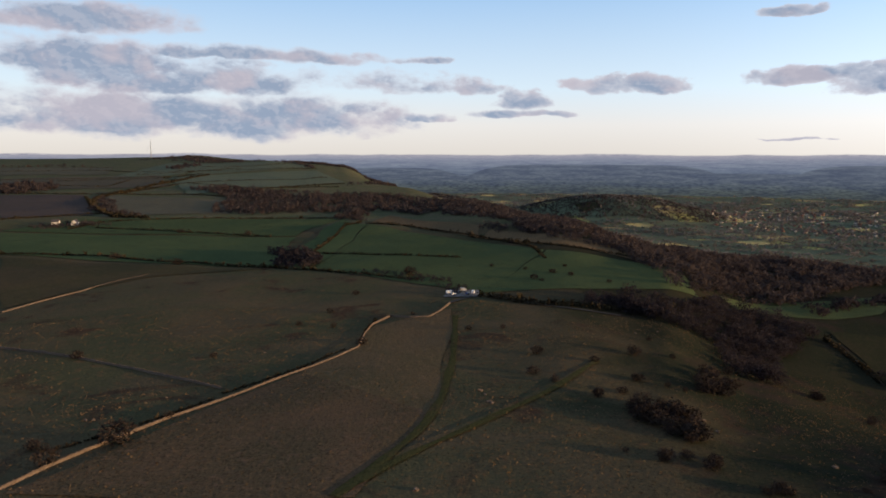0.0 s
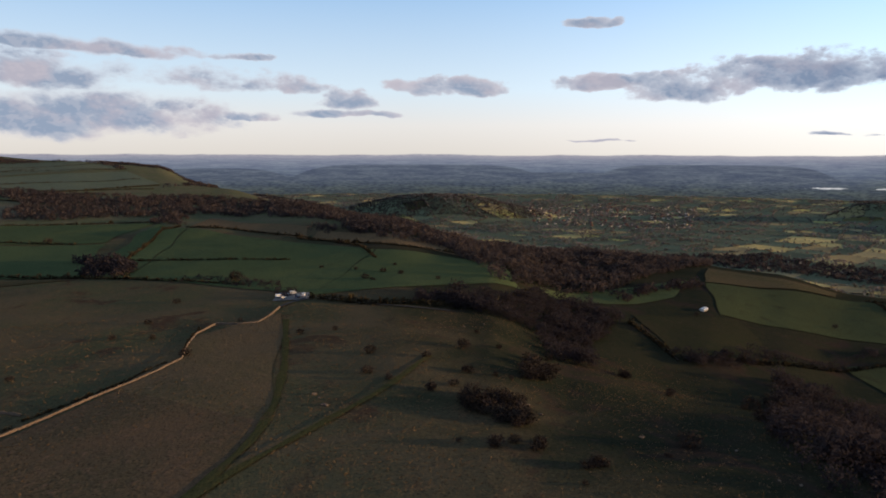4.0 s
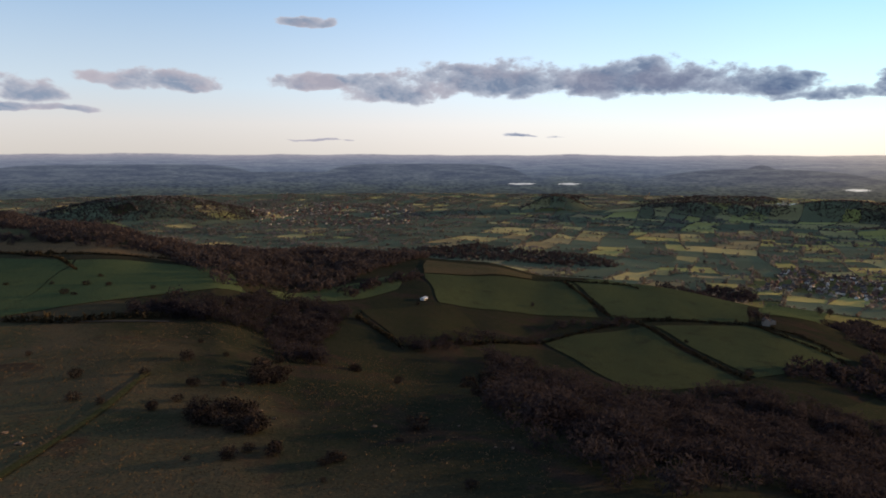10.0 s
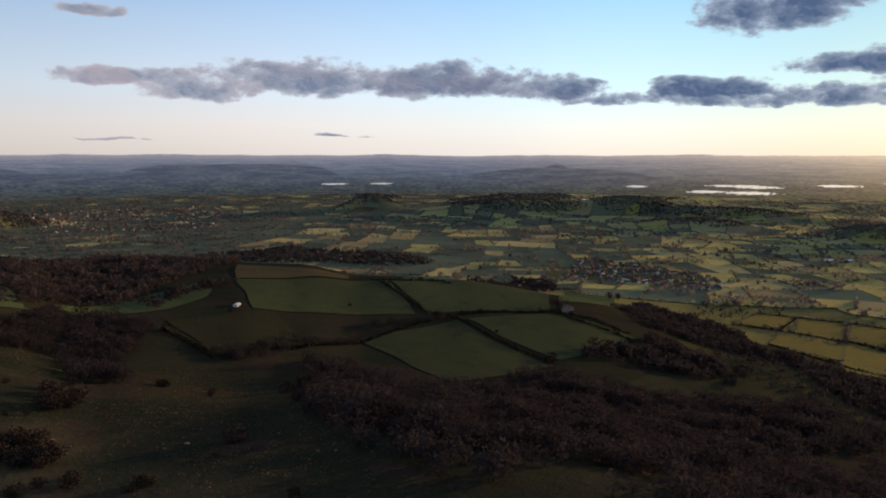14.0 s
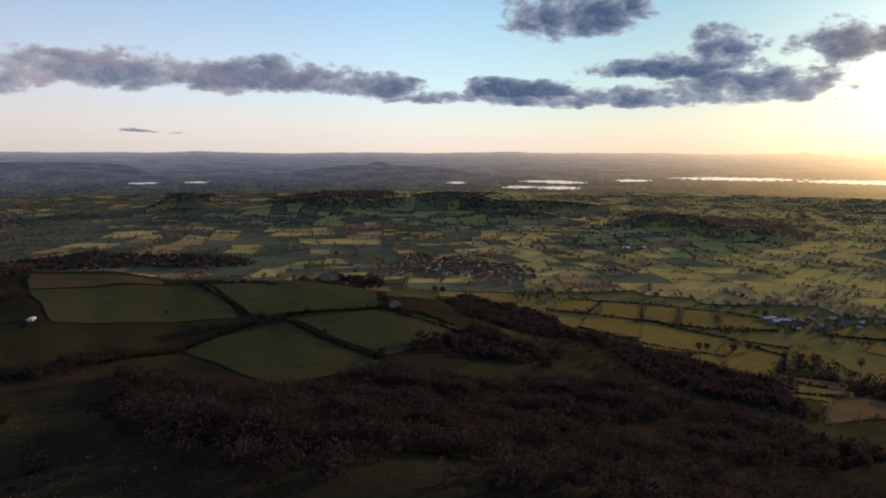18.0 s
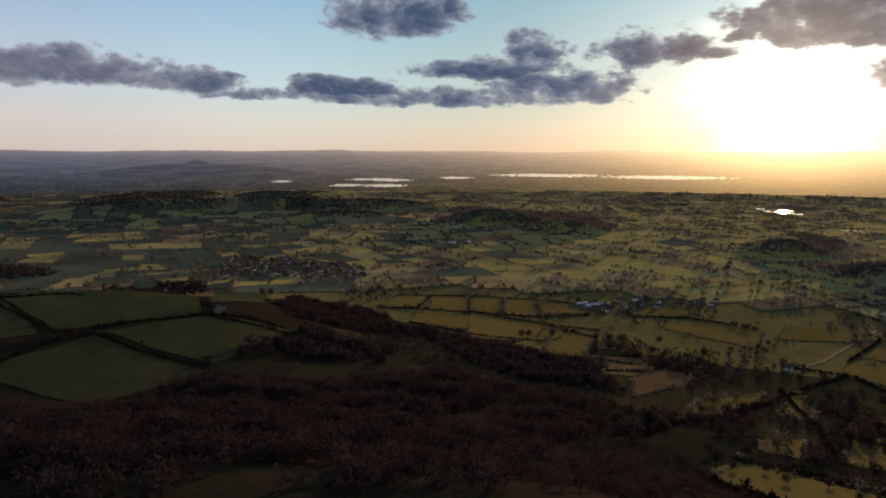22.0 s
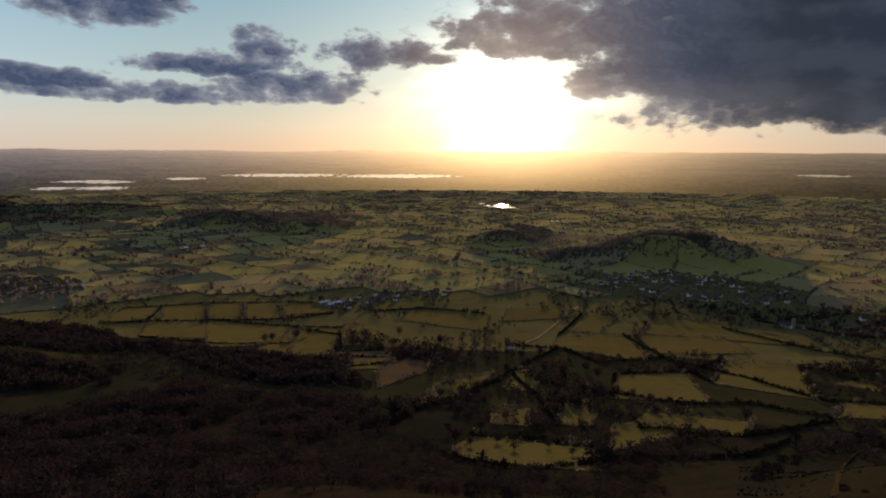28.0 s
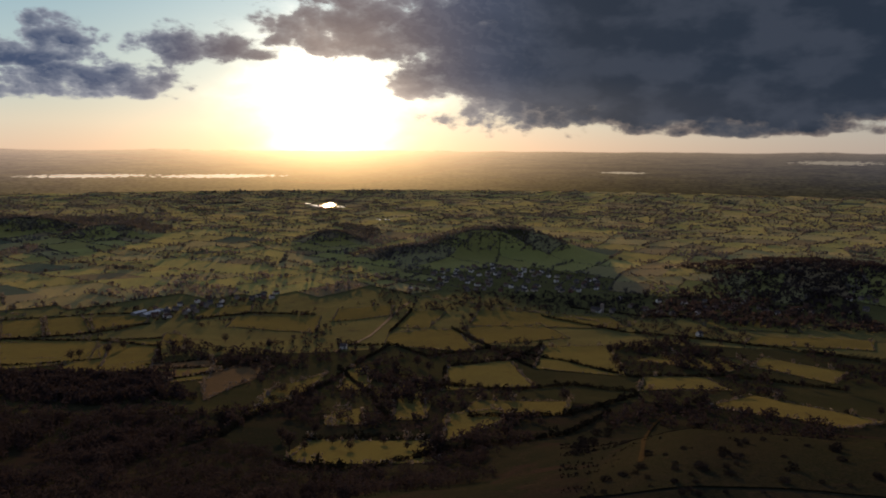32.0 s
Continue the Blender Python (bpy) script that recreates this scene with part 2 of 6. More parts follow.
for fb, fe, fw, fh in FLOODS:
    u = S("MULTIPLY", S("SUBTRACT", bearing, fb), 1 / fw)
    v = S("MULTIPLY", S("SUBTRACT", rise, fe), 1 / fh)
    q = S("SUBTRACT", 1.0, S("ADD", S("MULTIPLY", u, u), S("MULTIPLY", v, v)))
    flood = q if flood is None else S("MAXIMUM", flood, q)
shore = grain(sky_tree, join3(sky_tree, S("MULTIPLY", bearing, 2.6), S("MULTIPLY", rise, 16.0), 2.0), 1.0, 4.0, 0.6)
flood = span(sky_tree, S("ADD", flood, S("MULTIPLY", S("SUBTRACT", shore, 0.5), 4.5)), 0.15, 0.5)
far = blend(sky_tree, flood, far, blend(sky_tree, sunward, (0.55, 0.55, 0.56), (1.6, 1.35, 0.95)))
# the sun's glow, painted onto the far land below it
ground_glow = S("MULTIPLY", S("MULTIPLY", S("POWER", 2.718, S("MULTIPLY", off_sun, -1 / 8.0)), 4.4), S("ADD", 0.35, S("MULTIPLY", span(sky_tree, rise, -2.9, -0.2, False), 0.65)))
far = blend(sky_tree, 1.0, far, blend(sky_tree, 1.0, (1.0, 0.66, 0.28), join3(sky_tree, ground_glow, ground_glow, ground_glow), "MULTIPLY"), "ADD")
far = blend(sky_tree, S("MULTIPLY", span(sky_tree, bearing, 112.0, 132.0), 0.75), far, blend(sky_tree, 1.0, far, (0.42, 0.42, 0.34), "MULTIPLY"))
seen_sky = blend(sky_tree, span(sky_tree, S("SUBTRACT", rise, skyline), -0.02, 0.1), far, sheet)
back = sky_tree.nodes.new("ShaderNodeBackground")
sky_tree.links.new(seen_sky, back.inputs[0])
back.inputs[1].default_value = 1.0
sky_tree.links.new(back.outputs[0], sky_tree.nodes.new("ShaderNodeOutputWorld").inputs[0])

sun_lamp = bpy.data.lights.new("sun", "SUN")
sun_lamp.energy, sun_lamp.angle, sun_lamp.color = 5.0, math.radians(0.6), (1.0, 0.635, 0.325)
sb, se = math.radians(SUN_BEARING), math.radians(SUN_HEIGHT)
new("sun", sun_lamp).matrix_world = look((3000 * math.sin(sb) * math.cos(se), 3000 * math.cos(sb) * math.cos(se), 3000 * math.sin(se)), (0, 0, 0))

# ---- materials ----
def material(name, rough=0.9, spec=0.3, metal=0.0):
    m = bpy.data.materials.new(name)
    m.use_nodes = True
    p = m.node_tree.nodes["Principled BSDF"]
    p.inputs["Roughness"].default_value, p.inputs["Specular IOR Level"].default_value, p.inputs["Metallic"].default_value = rough, spec, metal
    return m, m.node_tree, p


def place(tree):
    return tree.nodes.new("ShaderNodeNewGeometry").outputs["Position"]


def relief(tree, p, fac, strength, distance):
    b = tree.nodes.new("ShaderNodeBump")
    b.inputs["Strength"].default_value, b.inputs["Distance"].default_value = strength, distance
    tree.links.new(fac, b.inputs["Height"])
    tree.links.new(b.outputs[0], p.inputs["Normal"])


def turf(name, low, high, patchy, broad=0.012, near=0.12, sheen=0.0, stuff=False, tint=(0.95, 0.88, 0.42)):
    """Grassland: two colours in broad patches, a third in tufts, with a rough relief."""
    m, t, p = material(name, 1.0, 0.0)
    at = place(t)
    wide = grain(t, at, broad, 5.0, 0.6, 0.6)
    tuft = grain(t, at, near, 5.0, 0.65)
    speck = grain(t, at, 0.9, 3.0, 0.7)
    c = blend(t, span(t, wide, 0.36, 0.64), low, high)
    c = blend(t, span(t, tuft, 0.52, 0.72), c, patchy)
    c = blend(t, span(t, speck, 0.45, 0.75), c, blend(t, 1.0, c, (0.62, 0.62, 0.62), "MULTIPLY"))
    straw = grain(t, at, 1.0, 6.0, 0.78)
    c = blend(t, calc(t, "MULTIPLY", span(t, straw, 0.53, 0.66), 0.6), c, blend(t, 1.0, c, (1.9, 1.75, 1.55), "MULTIPLY"))
    c = blend(t, calc(t, "MULTIPLY", span(t, straw, 0.47, 0.36), 0.75), c, blend(t, 1.0, c, (0.35, 0.35, 0.4), "MULTIPLY"))
    if stuff:
        vary = t.nodes.new("ShaderNodeNewGeometry").outputs["Random Per Island"]
    else:
        vary = t.nodes.new("ShaderNodeObjectInfo").outputs["Random"]
    hsv = t.nodes.new("ShaderNodeHueSaturation")
    socket_in(t, hsv.inputs["Value"], calc(t, "ADD", 0.78 if stuff else 0.92, calc(t, "MULTIPLY", vary, 0.34 if stuff else 0.16)))
    socket_in(t, hsv.inputs["Hue"], calc(t, "ADD", 0.49, calc(t, "MULTIPLY", vary, 0.02)))
    t.links.new(c, hsv.inputs["Color"])
    t.links.new(hsv.outputs[0], p.inputs["Base Color"])
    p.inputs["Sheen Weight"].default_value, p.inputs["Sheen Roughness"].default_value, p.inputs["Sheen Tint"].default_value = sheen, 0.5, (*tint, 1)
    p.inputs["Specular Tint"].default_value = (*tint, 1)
    relief(t, p, calc(t, "ADD", speck, calc(t, "MULTIPLY", tuft, 2.0)), 0.6, 0.5)
    return m


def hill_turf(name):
    """Hill grassland: brown bracken and straw on the western top, darker turf on the eastern slopes with cloud shade
    put into its colour.
    """
    m, t, p = material(name, 1.0, 0.0)
    at = place(t)
    xyz = t.nodes.new("ShaderNodeSeparateXYZ")
    t.links.new(at, xyz.inputs[0])
    wide, tuft, speck, straw = grain(t, at, 0.010, 5.0, 0.6, 0.6), grain(t, at, 0.16, 5.0, 0.65), grain(t, at, 0.9, 3.0, 0.7), grain(t, at, 0.8, 6.0, 0.8)
    swathe = grain(t, at, 0.022, 4.0, 0.6, 0.8)
    brown = blend(t, span(t, wide, 0.38, 0.62), (0.108, 0.087, 0.053), (0.080, 0.080, 0.045))
    brown = blend(t, span(t, swathe, 0.54, 0.68), brown, (0.073, 0.049, 0.033))
    brown = blend(t, span(t, tuft, 0.52, 0.72), brown, (0.137, 0.090, 0.050))
    # the eastern turf, darkened: the slopes' cloud shade is in its colour
    shaded_turf = blend(t, span(t, wide, 0.38, 0.62), (0.034, 0.034, 0.022), (0.025, 0.029, 0.019))
    shaded_turf = blend(t, span(t, swathe, 0.52, 0.66), shaded_turf, (0.040, 0.031, 0.025))
    shaded_turf = blend(t, span(t, tuft, 0.54, 0.74), shaded_turf, (0.048, 0.040, 0.029))
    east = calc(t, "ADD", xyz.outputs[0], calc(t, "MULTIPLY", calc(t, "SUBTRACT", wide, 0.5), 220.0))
    c = blend(t, span(t, east, 0.0, 150.0), brown, shaded_turf)
    # grazed green plateau to the north-west
    plateau = calc(t, "MULTIPLY", span(t, xyz.outputs[1], 820.0, 1150.0), span(t, xyz.outputs[0], 260.0, 60.0))
    c = blend(t, plateau, c, blend(t, span(t, swathe, 0.4, 0.6), (0.10, 0.112, 0.062), (0.125, 0.118, 0.075)))
    c = blend(t, calc(t, "MULTIPLY", span(t, straw, 0.53, 0.66), 0.6), c, blend(t, 1.0, c, (1.9, 1.75, 1.55), "MULTIPLY"))
    c = blend(t, calc(t, "MULTIPLY", span(t, straw, 0.47, 0.36), 0.75), c, blend(t, 1.0, c, (0.35, 0.35, 0.4), "MULTIPLY"))
    t.links.new(c, p.inputs["Base Color"])
    relief(t, p, calc(t, "ADD", speck, calc(t, "MULTIPLY", tuft, 2.0)), 0.6, 0.5)
    return m


def plant(name, dark, pale, rough=0.9, let_by=0.0, haze_sheen=0.0):
    m, t, p = material(name, rough, 0.3 if haze_sheen else 0.0)
    # sheen lifts the dark twigs, standing in for haze
    p.inputs["Sheen Weight"].default_value, p.inputs["Sheen Roughness"].default_value = haze_sheen, 0.6
    g = t.nodes.new("ShaderNodeNewGeometry")
    vary = g.outputs["Random Per Island"]
    crown = grain(t, g.outputs["Position"], 0.16, 2.0, 0.5)
    c = blend(t, calc(t, "ADD", calc(t, "MULTIPLY", vary, 0.35), calc(t, "MULTIPLY", span(t, crown, 0.32, 0.68), 0.65)), dark, pale)
    tone = grain(t, g.outputs["Position"], 0.035, 3.0, 0.6)
    c = blend(t, span(t, tone, 0.35, 0.7), c, blend(t, 1.0, c, (0.6, 0.62, 0.7), "MULTIPLY"))
    t.links.new(c, p.inputs["Base Color"])
    if let_by:
        # thin twigs pass some light to their shaded side
        thin, both = t.nodes.new("ShaderNodeBsdfTranslucent"), t.nodes.new("ShaderNodeMixShader")
        t.links.new(c, thin.inputs[0])
        both.inputs[0].default_value = let_by
        t.links.new(p.outputs[0], both.inputs[1])
        t.links.new(thin.outputs[0], both.inputs[2])
        t.links.new(both.outputs[0], t.nodes["Material Output"].inputs[0])
    return m


def plain(name, colour, rough=0.7, spec=0.3, metal=0.0, wear=0.25, size=3.0):
    m, t, p = material(name, rough, spec, metal)
    n = grain(t, place(t), size, 5.0, 0.6)
    c = blend(t, calc(t, "MULTIPLY", span(t, n, 0.4, 0.7), wear), colour, tuple(v * 0.45 for v in colour))
    t.links.new(c, p.inputs["Base Color"])
    return m


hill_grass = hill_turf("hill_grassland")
rough_grass = turf("rough_grassland", (0.100, 0.082, 0.048), (0.078, 0.074, 0.041), (0.118, 0.087, 0.053), 0.010, 0.22)
bracken_grass = turf("brown_bracken_grassland", (0.140, 0.099, 0.058), (0.106, 0.085, 0.049), (0.170, 0.114, 0.070), 0.014, 0.3)
pasture = turf("green_pasture", (0.074, 0.100, 0.048), (0.088, 0.112, 0.053), (0.066, 0.084, 0.043), 0.008, 0.05)
gold_pasture = turf("yellow_green_pasture", (0.080, 0.090, 0.034), (0.096, 0.104, 0.034), (0.062, 0.068, 0.026), 0.016, 0.07, 0.12, tint=(0.92, 0.74, 0.3))
stubble = turf("straw_stubble", (0.192, 0.140, 0.076), (0.160, 0.124, 0.070), (0.136, 0.108, 0.064), 0.008, 0.05)
# far upland grass, paled and blued: distance haze put into the colour
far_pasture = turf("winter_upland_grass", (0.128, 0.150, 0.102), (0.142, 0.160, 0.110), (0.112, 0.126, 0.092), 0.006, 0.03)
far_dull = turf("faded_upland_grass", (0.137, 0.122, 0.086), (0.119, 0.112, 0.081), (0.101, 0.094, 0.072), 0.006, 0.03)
ploughed = turf("ploughed_soil", (0.108, 0.086, 0.076), (0.094, 0.078, 0.071), (0.097, 0.072, 0.058), 0.008, 0.06)
lowland = turf("lowland_rough_ground", (0.112, 0.118, 0.046), (0.084, 0.088, 0.038), (0.066, 0.060, 0.036), 0.012, 0.03, 0.1)
# sheen tints that stand in for sunlit haze over the lowland
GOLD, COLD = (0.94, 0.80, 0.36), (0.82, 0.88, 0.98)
# base colours raised 1.35 times, the haze's brightness put into them
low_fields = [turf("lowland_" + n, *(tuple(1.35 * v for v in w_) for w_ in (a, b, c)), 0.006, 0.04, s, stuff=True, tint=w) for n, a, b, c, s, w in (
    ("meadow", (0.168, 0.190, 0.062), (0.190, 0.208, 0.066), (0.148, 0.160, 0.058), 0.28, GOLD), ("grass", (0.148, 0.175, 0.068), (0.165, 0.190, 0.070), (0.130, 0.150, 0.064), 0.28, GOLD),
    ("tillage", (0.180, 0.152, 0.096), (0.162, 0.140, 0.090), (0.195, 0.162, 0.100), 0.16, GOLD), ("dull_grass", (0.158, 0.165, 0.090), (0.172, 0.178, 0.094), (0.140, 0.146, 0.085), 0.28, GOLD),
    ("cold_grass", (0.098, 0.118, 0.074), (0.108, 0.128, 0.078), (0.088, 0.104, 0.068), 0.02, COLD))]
foot_grass = turf("foot_of_hill_grassland", (0.066, 0.064, 0.032), (0.050, 0.054, 0.027), (0.060, 0.052, 0.034), 0.014, 0.1)
dark_pasture = turf("dark_green_pasture", (0.056, 0.068, 0.036), (0.067, 0.080, 0.040), (0.048, 0.056, 0.032), 0.008, 0.05)
# darker copy of the rough grassland, slope shade put into its colour
dark_grass = turf("dark_hill_grassland", (0.044, 0.042, 0.026), (0.035, 0.039, 0.023), (0.054, 0.047, 0.031), 0.010, 0.22)
bare_twigs = plant("bare_winter_twigs", (0.040, 0.033, 0.035), (0.062, 0.052, 0.054), let_by=0.35)
# hedge twigs paled, with haze put into colour and sheen
hazy_hedge = plant("lowland_hedge_twigs", (0.085, 0.075, 0.058), (0.14, 0.12, 0.092), 0.7, 0.55, 0.8)
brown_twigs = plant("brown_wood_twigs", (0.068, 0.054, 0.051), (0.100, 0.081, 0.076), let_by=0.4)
# lowland tree twigs paled further, again with haze in the colour
hazy_twigs = plant("lowland_tree_twigs", (0.14, 0.12, 0.11), (0.21, 0.18, 0.165), 0.7, 0.65, 0.8)
hedge_leaf = plant("dark_hedge", (0.028, 0.025, 0.014), (0.075, 0.058, 0.036))
scrub_leaf = plant("thorn_scrub", (0.028, 0.023, 0.019), (0.066, 0.050, 0.042))
bark = plain("bark", (0.055, 0.043, 0.035), 0.95)
trodden = turf("trodden_green_grass", (0.061, 0.061, 0.027), (0.069, 0.066, 0.028), (0.080, 0.061, 0.033))
trodden_pale = turf("pale_trodden_grass", (0.060, 0.048, 0.024), (0.068, 0.053, 0.027), (0.052, 0.042, 0.022))
tarmac = plain("worn_tarmac", (0.055, 0.054, 0.052), 0.95, 0.1, wear=0.4)
gravel = plain("grey_gravel", (0.17, 0.165, 0.16), 0.95, wear=0.5, size=0.6)
limestone = plain("lichened_limestone", (0.16, 0.118, 0.088), 0.95, wear=0.55, size=0.7)
render_white = plain("white_render", (0.78, 0.76, 0.72), 0.85, wear=0.2)
render_cream = plain("cream_render", (0.6, 0.53, 0.42), 0.85, wear=0.25)
stone_wall_mat = plain("grey_building_stone", (0.30, 0.265, 0.23), 0.9, wear=0.4)
brick_red = plain("red_brick", (0.20, 0.105, 0.08), 0.9, wear=0.35)
tile_red = plain("red_clay_tile", (0.12, 0.074, 0.06), 0.9, wear=0.45)
slate = plain("grey_slate", (0.085, 0.08, 0.085), 0.85, 0.15, wear=0.35)
tin_pale = plain("pale_sheet_metal", (0.70, 0.72, 0.75), 0.4, 0.5, 0.0, 0.2, 0.4)
tin_grey = plain("grey_sheet_metal", (0.24, 0.25, 0.26), 0.5, 0.5, 0.3, 0.3, 0.4)
pane = plain("window_glass", (0.02, 0.022, 0.026), 0.08, 0.6, wear=0.1)
dark_paint = plain("dark_painted_timber", (0.05, 0.045, 0.045), 0.6)
rubber = plain("tyre_rubber", (0.02, 0.02, 0.02), 0.85)
lamp_red = plain("red_lens", (0.3, 0.02, 0.02), 0.25)
paint_white = plain("white_car_paint", (0.78, 0.78, 0.79), 0.3, 0.5, wear=0.1)
paint_dark = plain("dark_car_paint", (0.03, 0.032, 0.04), 0.25, 0.5, wear=0.1)
paint_silver = plain("silver_car_paint", (0.42, 0.43, 0.45), 0.3, 0.5, 0.5, wear=0.1)
paint_blue = plain("blue_car_paint", (0.05, 0.09, 0.22), 0.25, 0.5, wear=0.1)
still_water, _t, _p = material("still_water", 0.06, 0.5)
_p.inputs["Base Color"].default_value = (0.03, 0.035, 0.035, 1)
relief(_t, _p, grain(_t, place(_t), 0.4, 3.0, 0.5), 0.05, 0.05)
dark_stone = plain("mossy_dark_stone", (0.085, 0.075, 0.058), 0.95, wear=0.55, size=0.7)
tussock_straw = plant("bracken_and_straw", (0.088, 0.054, 0.026), (0.240, 0.160, 0.088))

# ---- the lie of the land: heights by compass bearing (degrees clockwise) and distance ----
EYE = 100.0
STATIONS = np.array([0, 200, 300, 450, 600, 800, 950, 1100, 1500, 2000, 2600, 3300, 4100, 4950], float)
LAND = []


def ridge(bearing, *heights):
    LAND.append((bearing, heights))


ridge(-180, 0, 0, 0, 0, 0, 0, 0, 0, 5, 10, 15, 20, 25, 30)
ridge(-60, 0, 0, 0, 0, 0, 0, 0, 2, 10, 20, 30, 40, 50, 60)
ridge(-35, 0, 0, 0, 0, 0, -2, 2, 6, 16, 29, 44, 58, 66, 72)
ridge(-20, 0, 0, 0, 0, 0, -3, 0, 3, 14, 30, 50, 70, 89, 78)
ridge(-14, 0, 0, 0, 0, 0, -3, 0, 0, 8, 24, 46, 72, 66, 30)
ridge(-10.5, 0, 0, 0, 0, 0, -2, 0, -2, 4, 18, 38, 58, 44, -60)
ridge(-8, 0, 0, 0, 0, 0, -2, 0, -3, 0, 14, 29, 44, 12, -100)
ridge(-3, 0, 0, 0, 0, 0, 0, 1, -3, -7, 4, -30, -118, -180, -172)
ridge(3, 0, 0, 0, 0, 0, 1, 5, 2, -3, -52, -140, -190, -194, -172)
ridge(10, 0, 0, 0, -1, -1, 4, 5, -3, -52, -140, -192, -199, -194, -172)
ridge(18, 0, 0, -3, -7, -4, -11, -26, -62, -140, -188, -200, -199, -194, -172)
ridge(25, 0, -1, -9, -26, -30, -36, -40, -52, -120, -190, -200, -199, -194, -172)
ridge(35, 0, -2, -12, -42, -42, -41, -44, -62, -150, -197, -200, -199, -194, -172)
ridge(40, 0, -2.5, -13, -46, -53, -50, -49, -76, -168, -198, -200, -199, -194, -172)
ridge(45, 0, -3, -15, -50, -64, -60, -64, -108, -186, -199, -200, -199, -194, -172)
ridge(53, 0, -4, -20, -54, -68, -70, -72, -112, -188, -200, -200, -199, -194, -172)
ridge(62, 0, -5, -28, -60, -75, -82, -92, -126, -186, -200, -200, -199, -194, -172)
ridge(75, 0, -8, -38, -76, -98, -124, -148, -170, -195, -200, -200, -199, -194, -172)
ridge(90, 0, -10, -45, -86, -116, -150, -168, -182, -198, -200, -200, -199, -194, -172)
ridge(105, 0, -14, -54, -95, -125, -155, -172, -185, -198, -200, -200, -199, -194, -172)
ridge(118, 0, -12, -50, -93, -122, -152, -170, -183, -198, -200, -200, -199, -194, -172)
ridge(128, 0, -7, -36, -87, -119, -150, -168, -181, -197, -200, -200, -199, -194, -172)
ridge(137, 0, -2, -18, -78, -115, -147, -164, -176, -195, -200, -200, -199, -194, -172)
ridge(146, 0, 0, -14, -70, -110, -143, -160, -172, -192, -200, -200, -199, -194, -172)
ridge(158, 0, 0, -4, -50, -100, -138, -156, -170, -190, -200, -200, -199, -194, -172)
ridge(172, 0, 0, 0, -12, -40, -80, -100, -120, -140, -150, -150, -140, -120, -75)
ridge(180, 0, 0, 0, 0, 0, 0, 0, 0, 5, 10, 15, 20, 25, 30)

# lone hills: bearing, distance, height, half-width along the bearing's arc and in depth (metres)
KNOLLS = []


def knoll(bearing, distance, height, wide, deep):
    KNOLLS.append((math.radians(bearing), distance, height, wide, deep))


knoll(13.5, 3500, 100, 430, 340)
knoll(45.9, 3800, 80, 150, 130)
knoll(57.5, 3700, 66, 400, 170)
knoll(66.5, 3750, 72, 230, 150)
knoll(73.5, 3650, 46, 430, 150)
knoll(84.5, 2950, 52, 190, 110)
knoll(90.0, 2700, 38, 130, 100)
knoll(72.0, 3100, 34, 260, 110)
knoll(106.5, 2350, 32, 90, 90)
knoll(112.8, 1960, 30, 120, 80)
knoll(120.5, 2080, 74, 215, 120)
knoll(145.0, 1750, 55, 300, 200)
knoll(-19, 4100, 10, 130, 120)
knoll(-6.5, 940, 4, 60, 50)

_az = np.array([l[0] for l in LAND], float)
_zz = np.array([l[1] for l in LAND], float)
_slope = np.zeros_like(_zz)
_gap = np.diff(STATIONS)
_rise = np.diff(_zz, axis=1) / _gap
_same = (_rise[:, :-1] * _rise[:, 1:]) > 0
_slope[:, 1:-1] = np.where(_same, 2 * _rise[:, :-1] * _rise[:, 1:] / np.where(_same, _rise[:, :-1] + _rise[:, 1:], 1), 0)
_slope[:, -1] = _rise[:, -1]


def height(x, y):
    """The ground's height at plan points."""
    x, y = np.asarray(x, float), np.asarray(y, float)
    r, a = np.minimum(np.hypot(x, y), 4990), np.degrees(np.arctan2(x, y))
    k = np.clip(np.searchsorted(STATIONS, r, side="right") - 1, 0, len(STATIONS) - 2)
    u = np.clip((r - STATIONS[k]) / _gap[k], 0, 1.02)
    h00, h10, h01, h11 = 2 * u**3 - 3 * u**2 + 1, u**3 - 2 * u**2 + u, 3 * u**2 - 2 * u**3, u**3 - u**2

    def along(i):
        return h00 * _zz[i, k] + h10 * _gap[k] * _slope[i, k] + h01 * _zz[i, k + 1] + h11 * _gap[k] * _slope[i, k + 1]

    i = np.clip(np.searchsorted(_az, a, side="right") - 1, 0, len(_az) - 2)
    v = np.clip((a - _az[i]) / (_az[i + 1] - _az[i]), 0, 1)
    v = 0.5 * v + 0.5 * v * v * (3 - 2 * v)
    z = along(i) * (1 - v) + along(i + 1) * v
    for b, d, h, w, e in KNOLLS:
        cx, cy, sx, sy = d * math.sin(b), d * math.cos(b), math.cos(b), -math.sin(b)
        p, q = ((x - cx) * sx + (y - cy) * sy) / w, ((x - cx) * math.sin(b) + (y - cy) * math.cos(b)) / e
        z = z + h * np.exp(-np.clip((p * p + q * q), 0, 30) ** 1.35)
    fade = np.clip((r - 120) / 200, 0, 1)
    z = z + fade * (1.0 * np.sin(x / 41 + 1.3 * np.sin(y / 67)) * np.sin(y / 53 + 1.0 * np.sin(x / 71)) + 0.35 * np.sin(x / 13 + np.sin(y / 17)) * np.sin(y / 15 + 2))
    return z

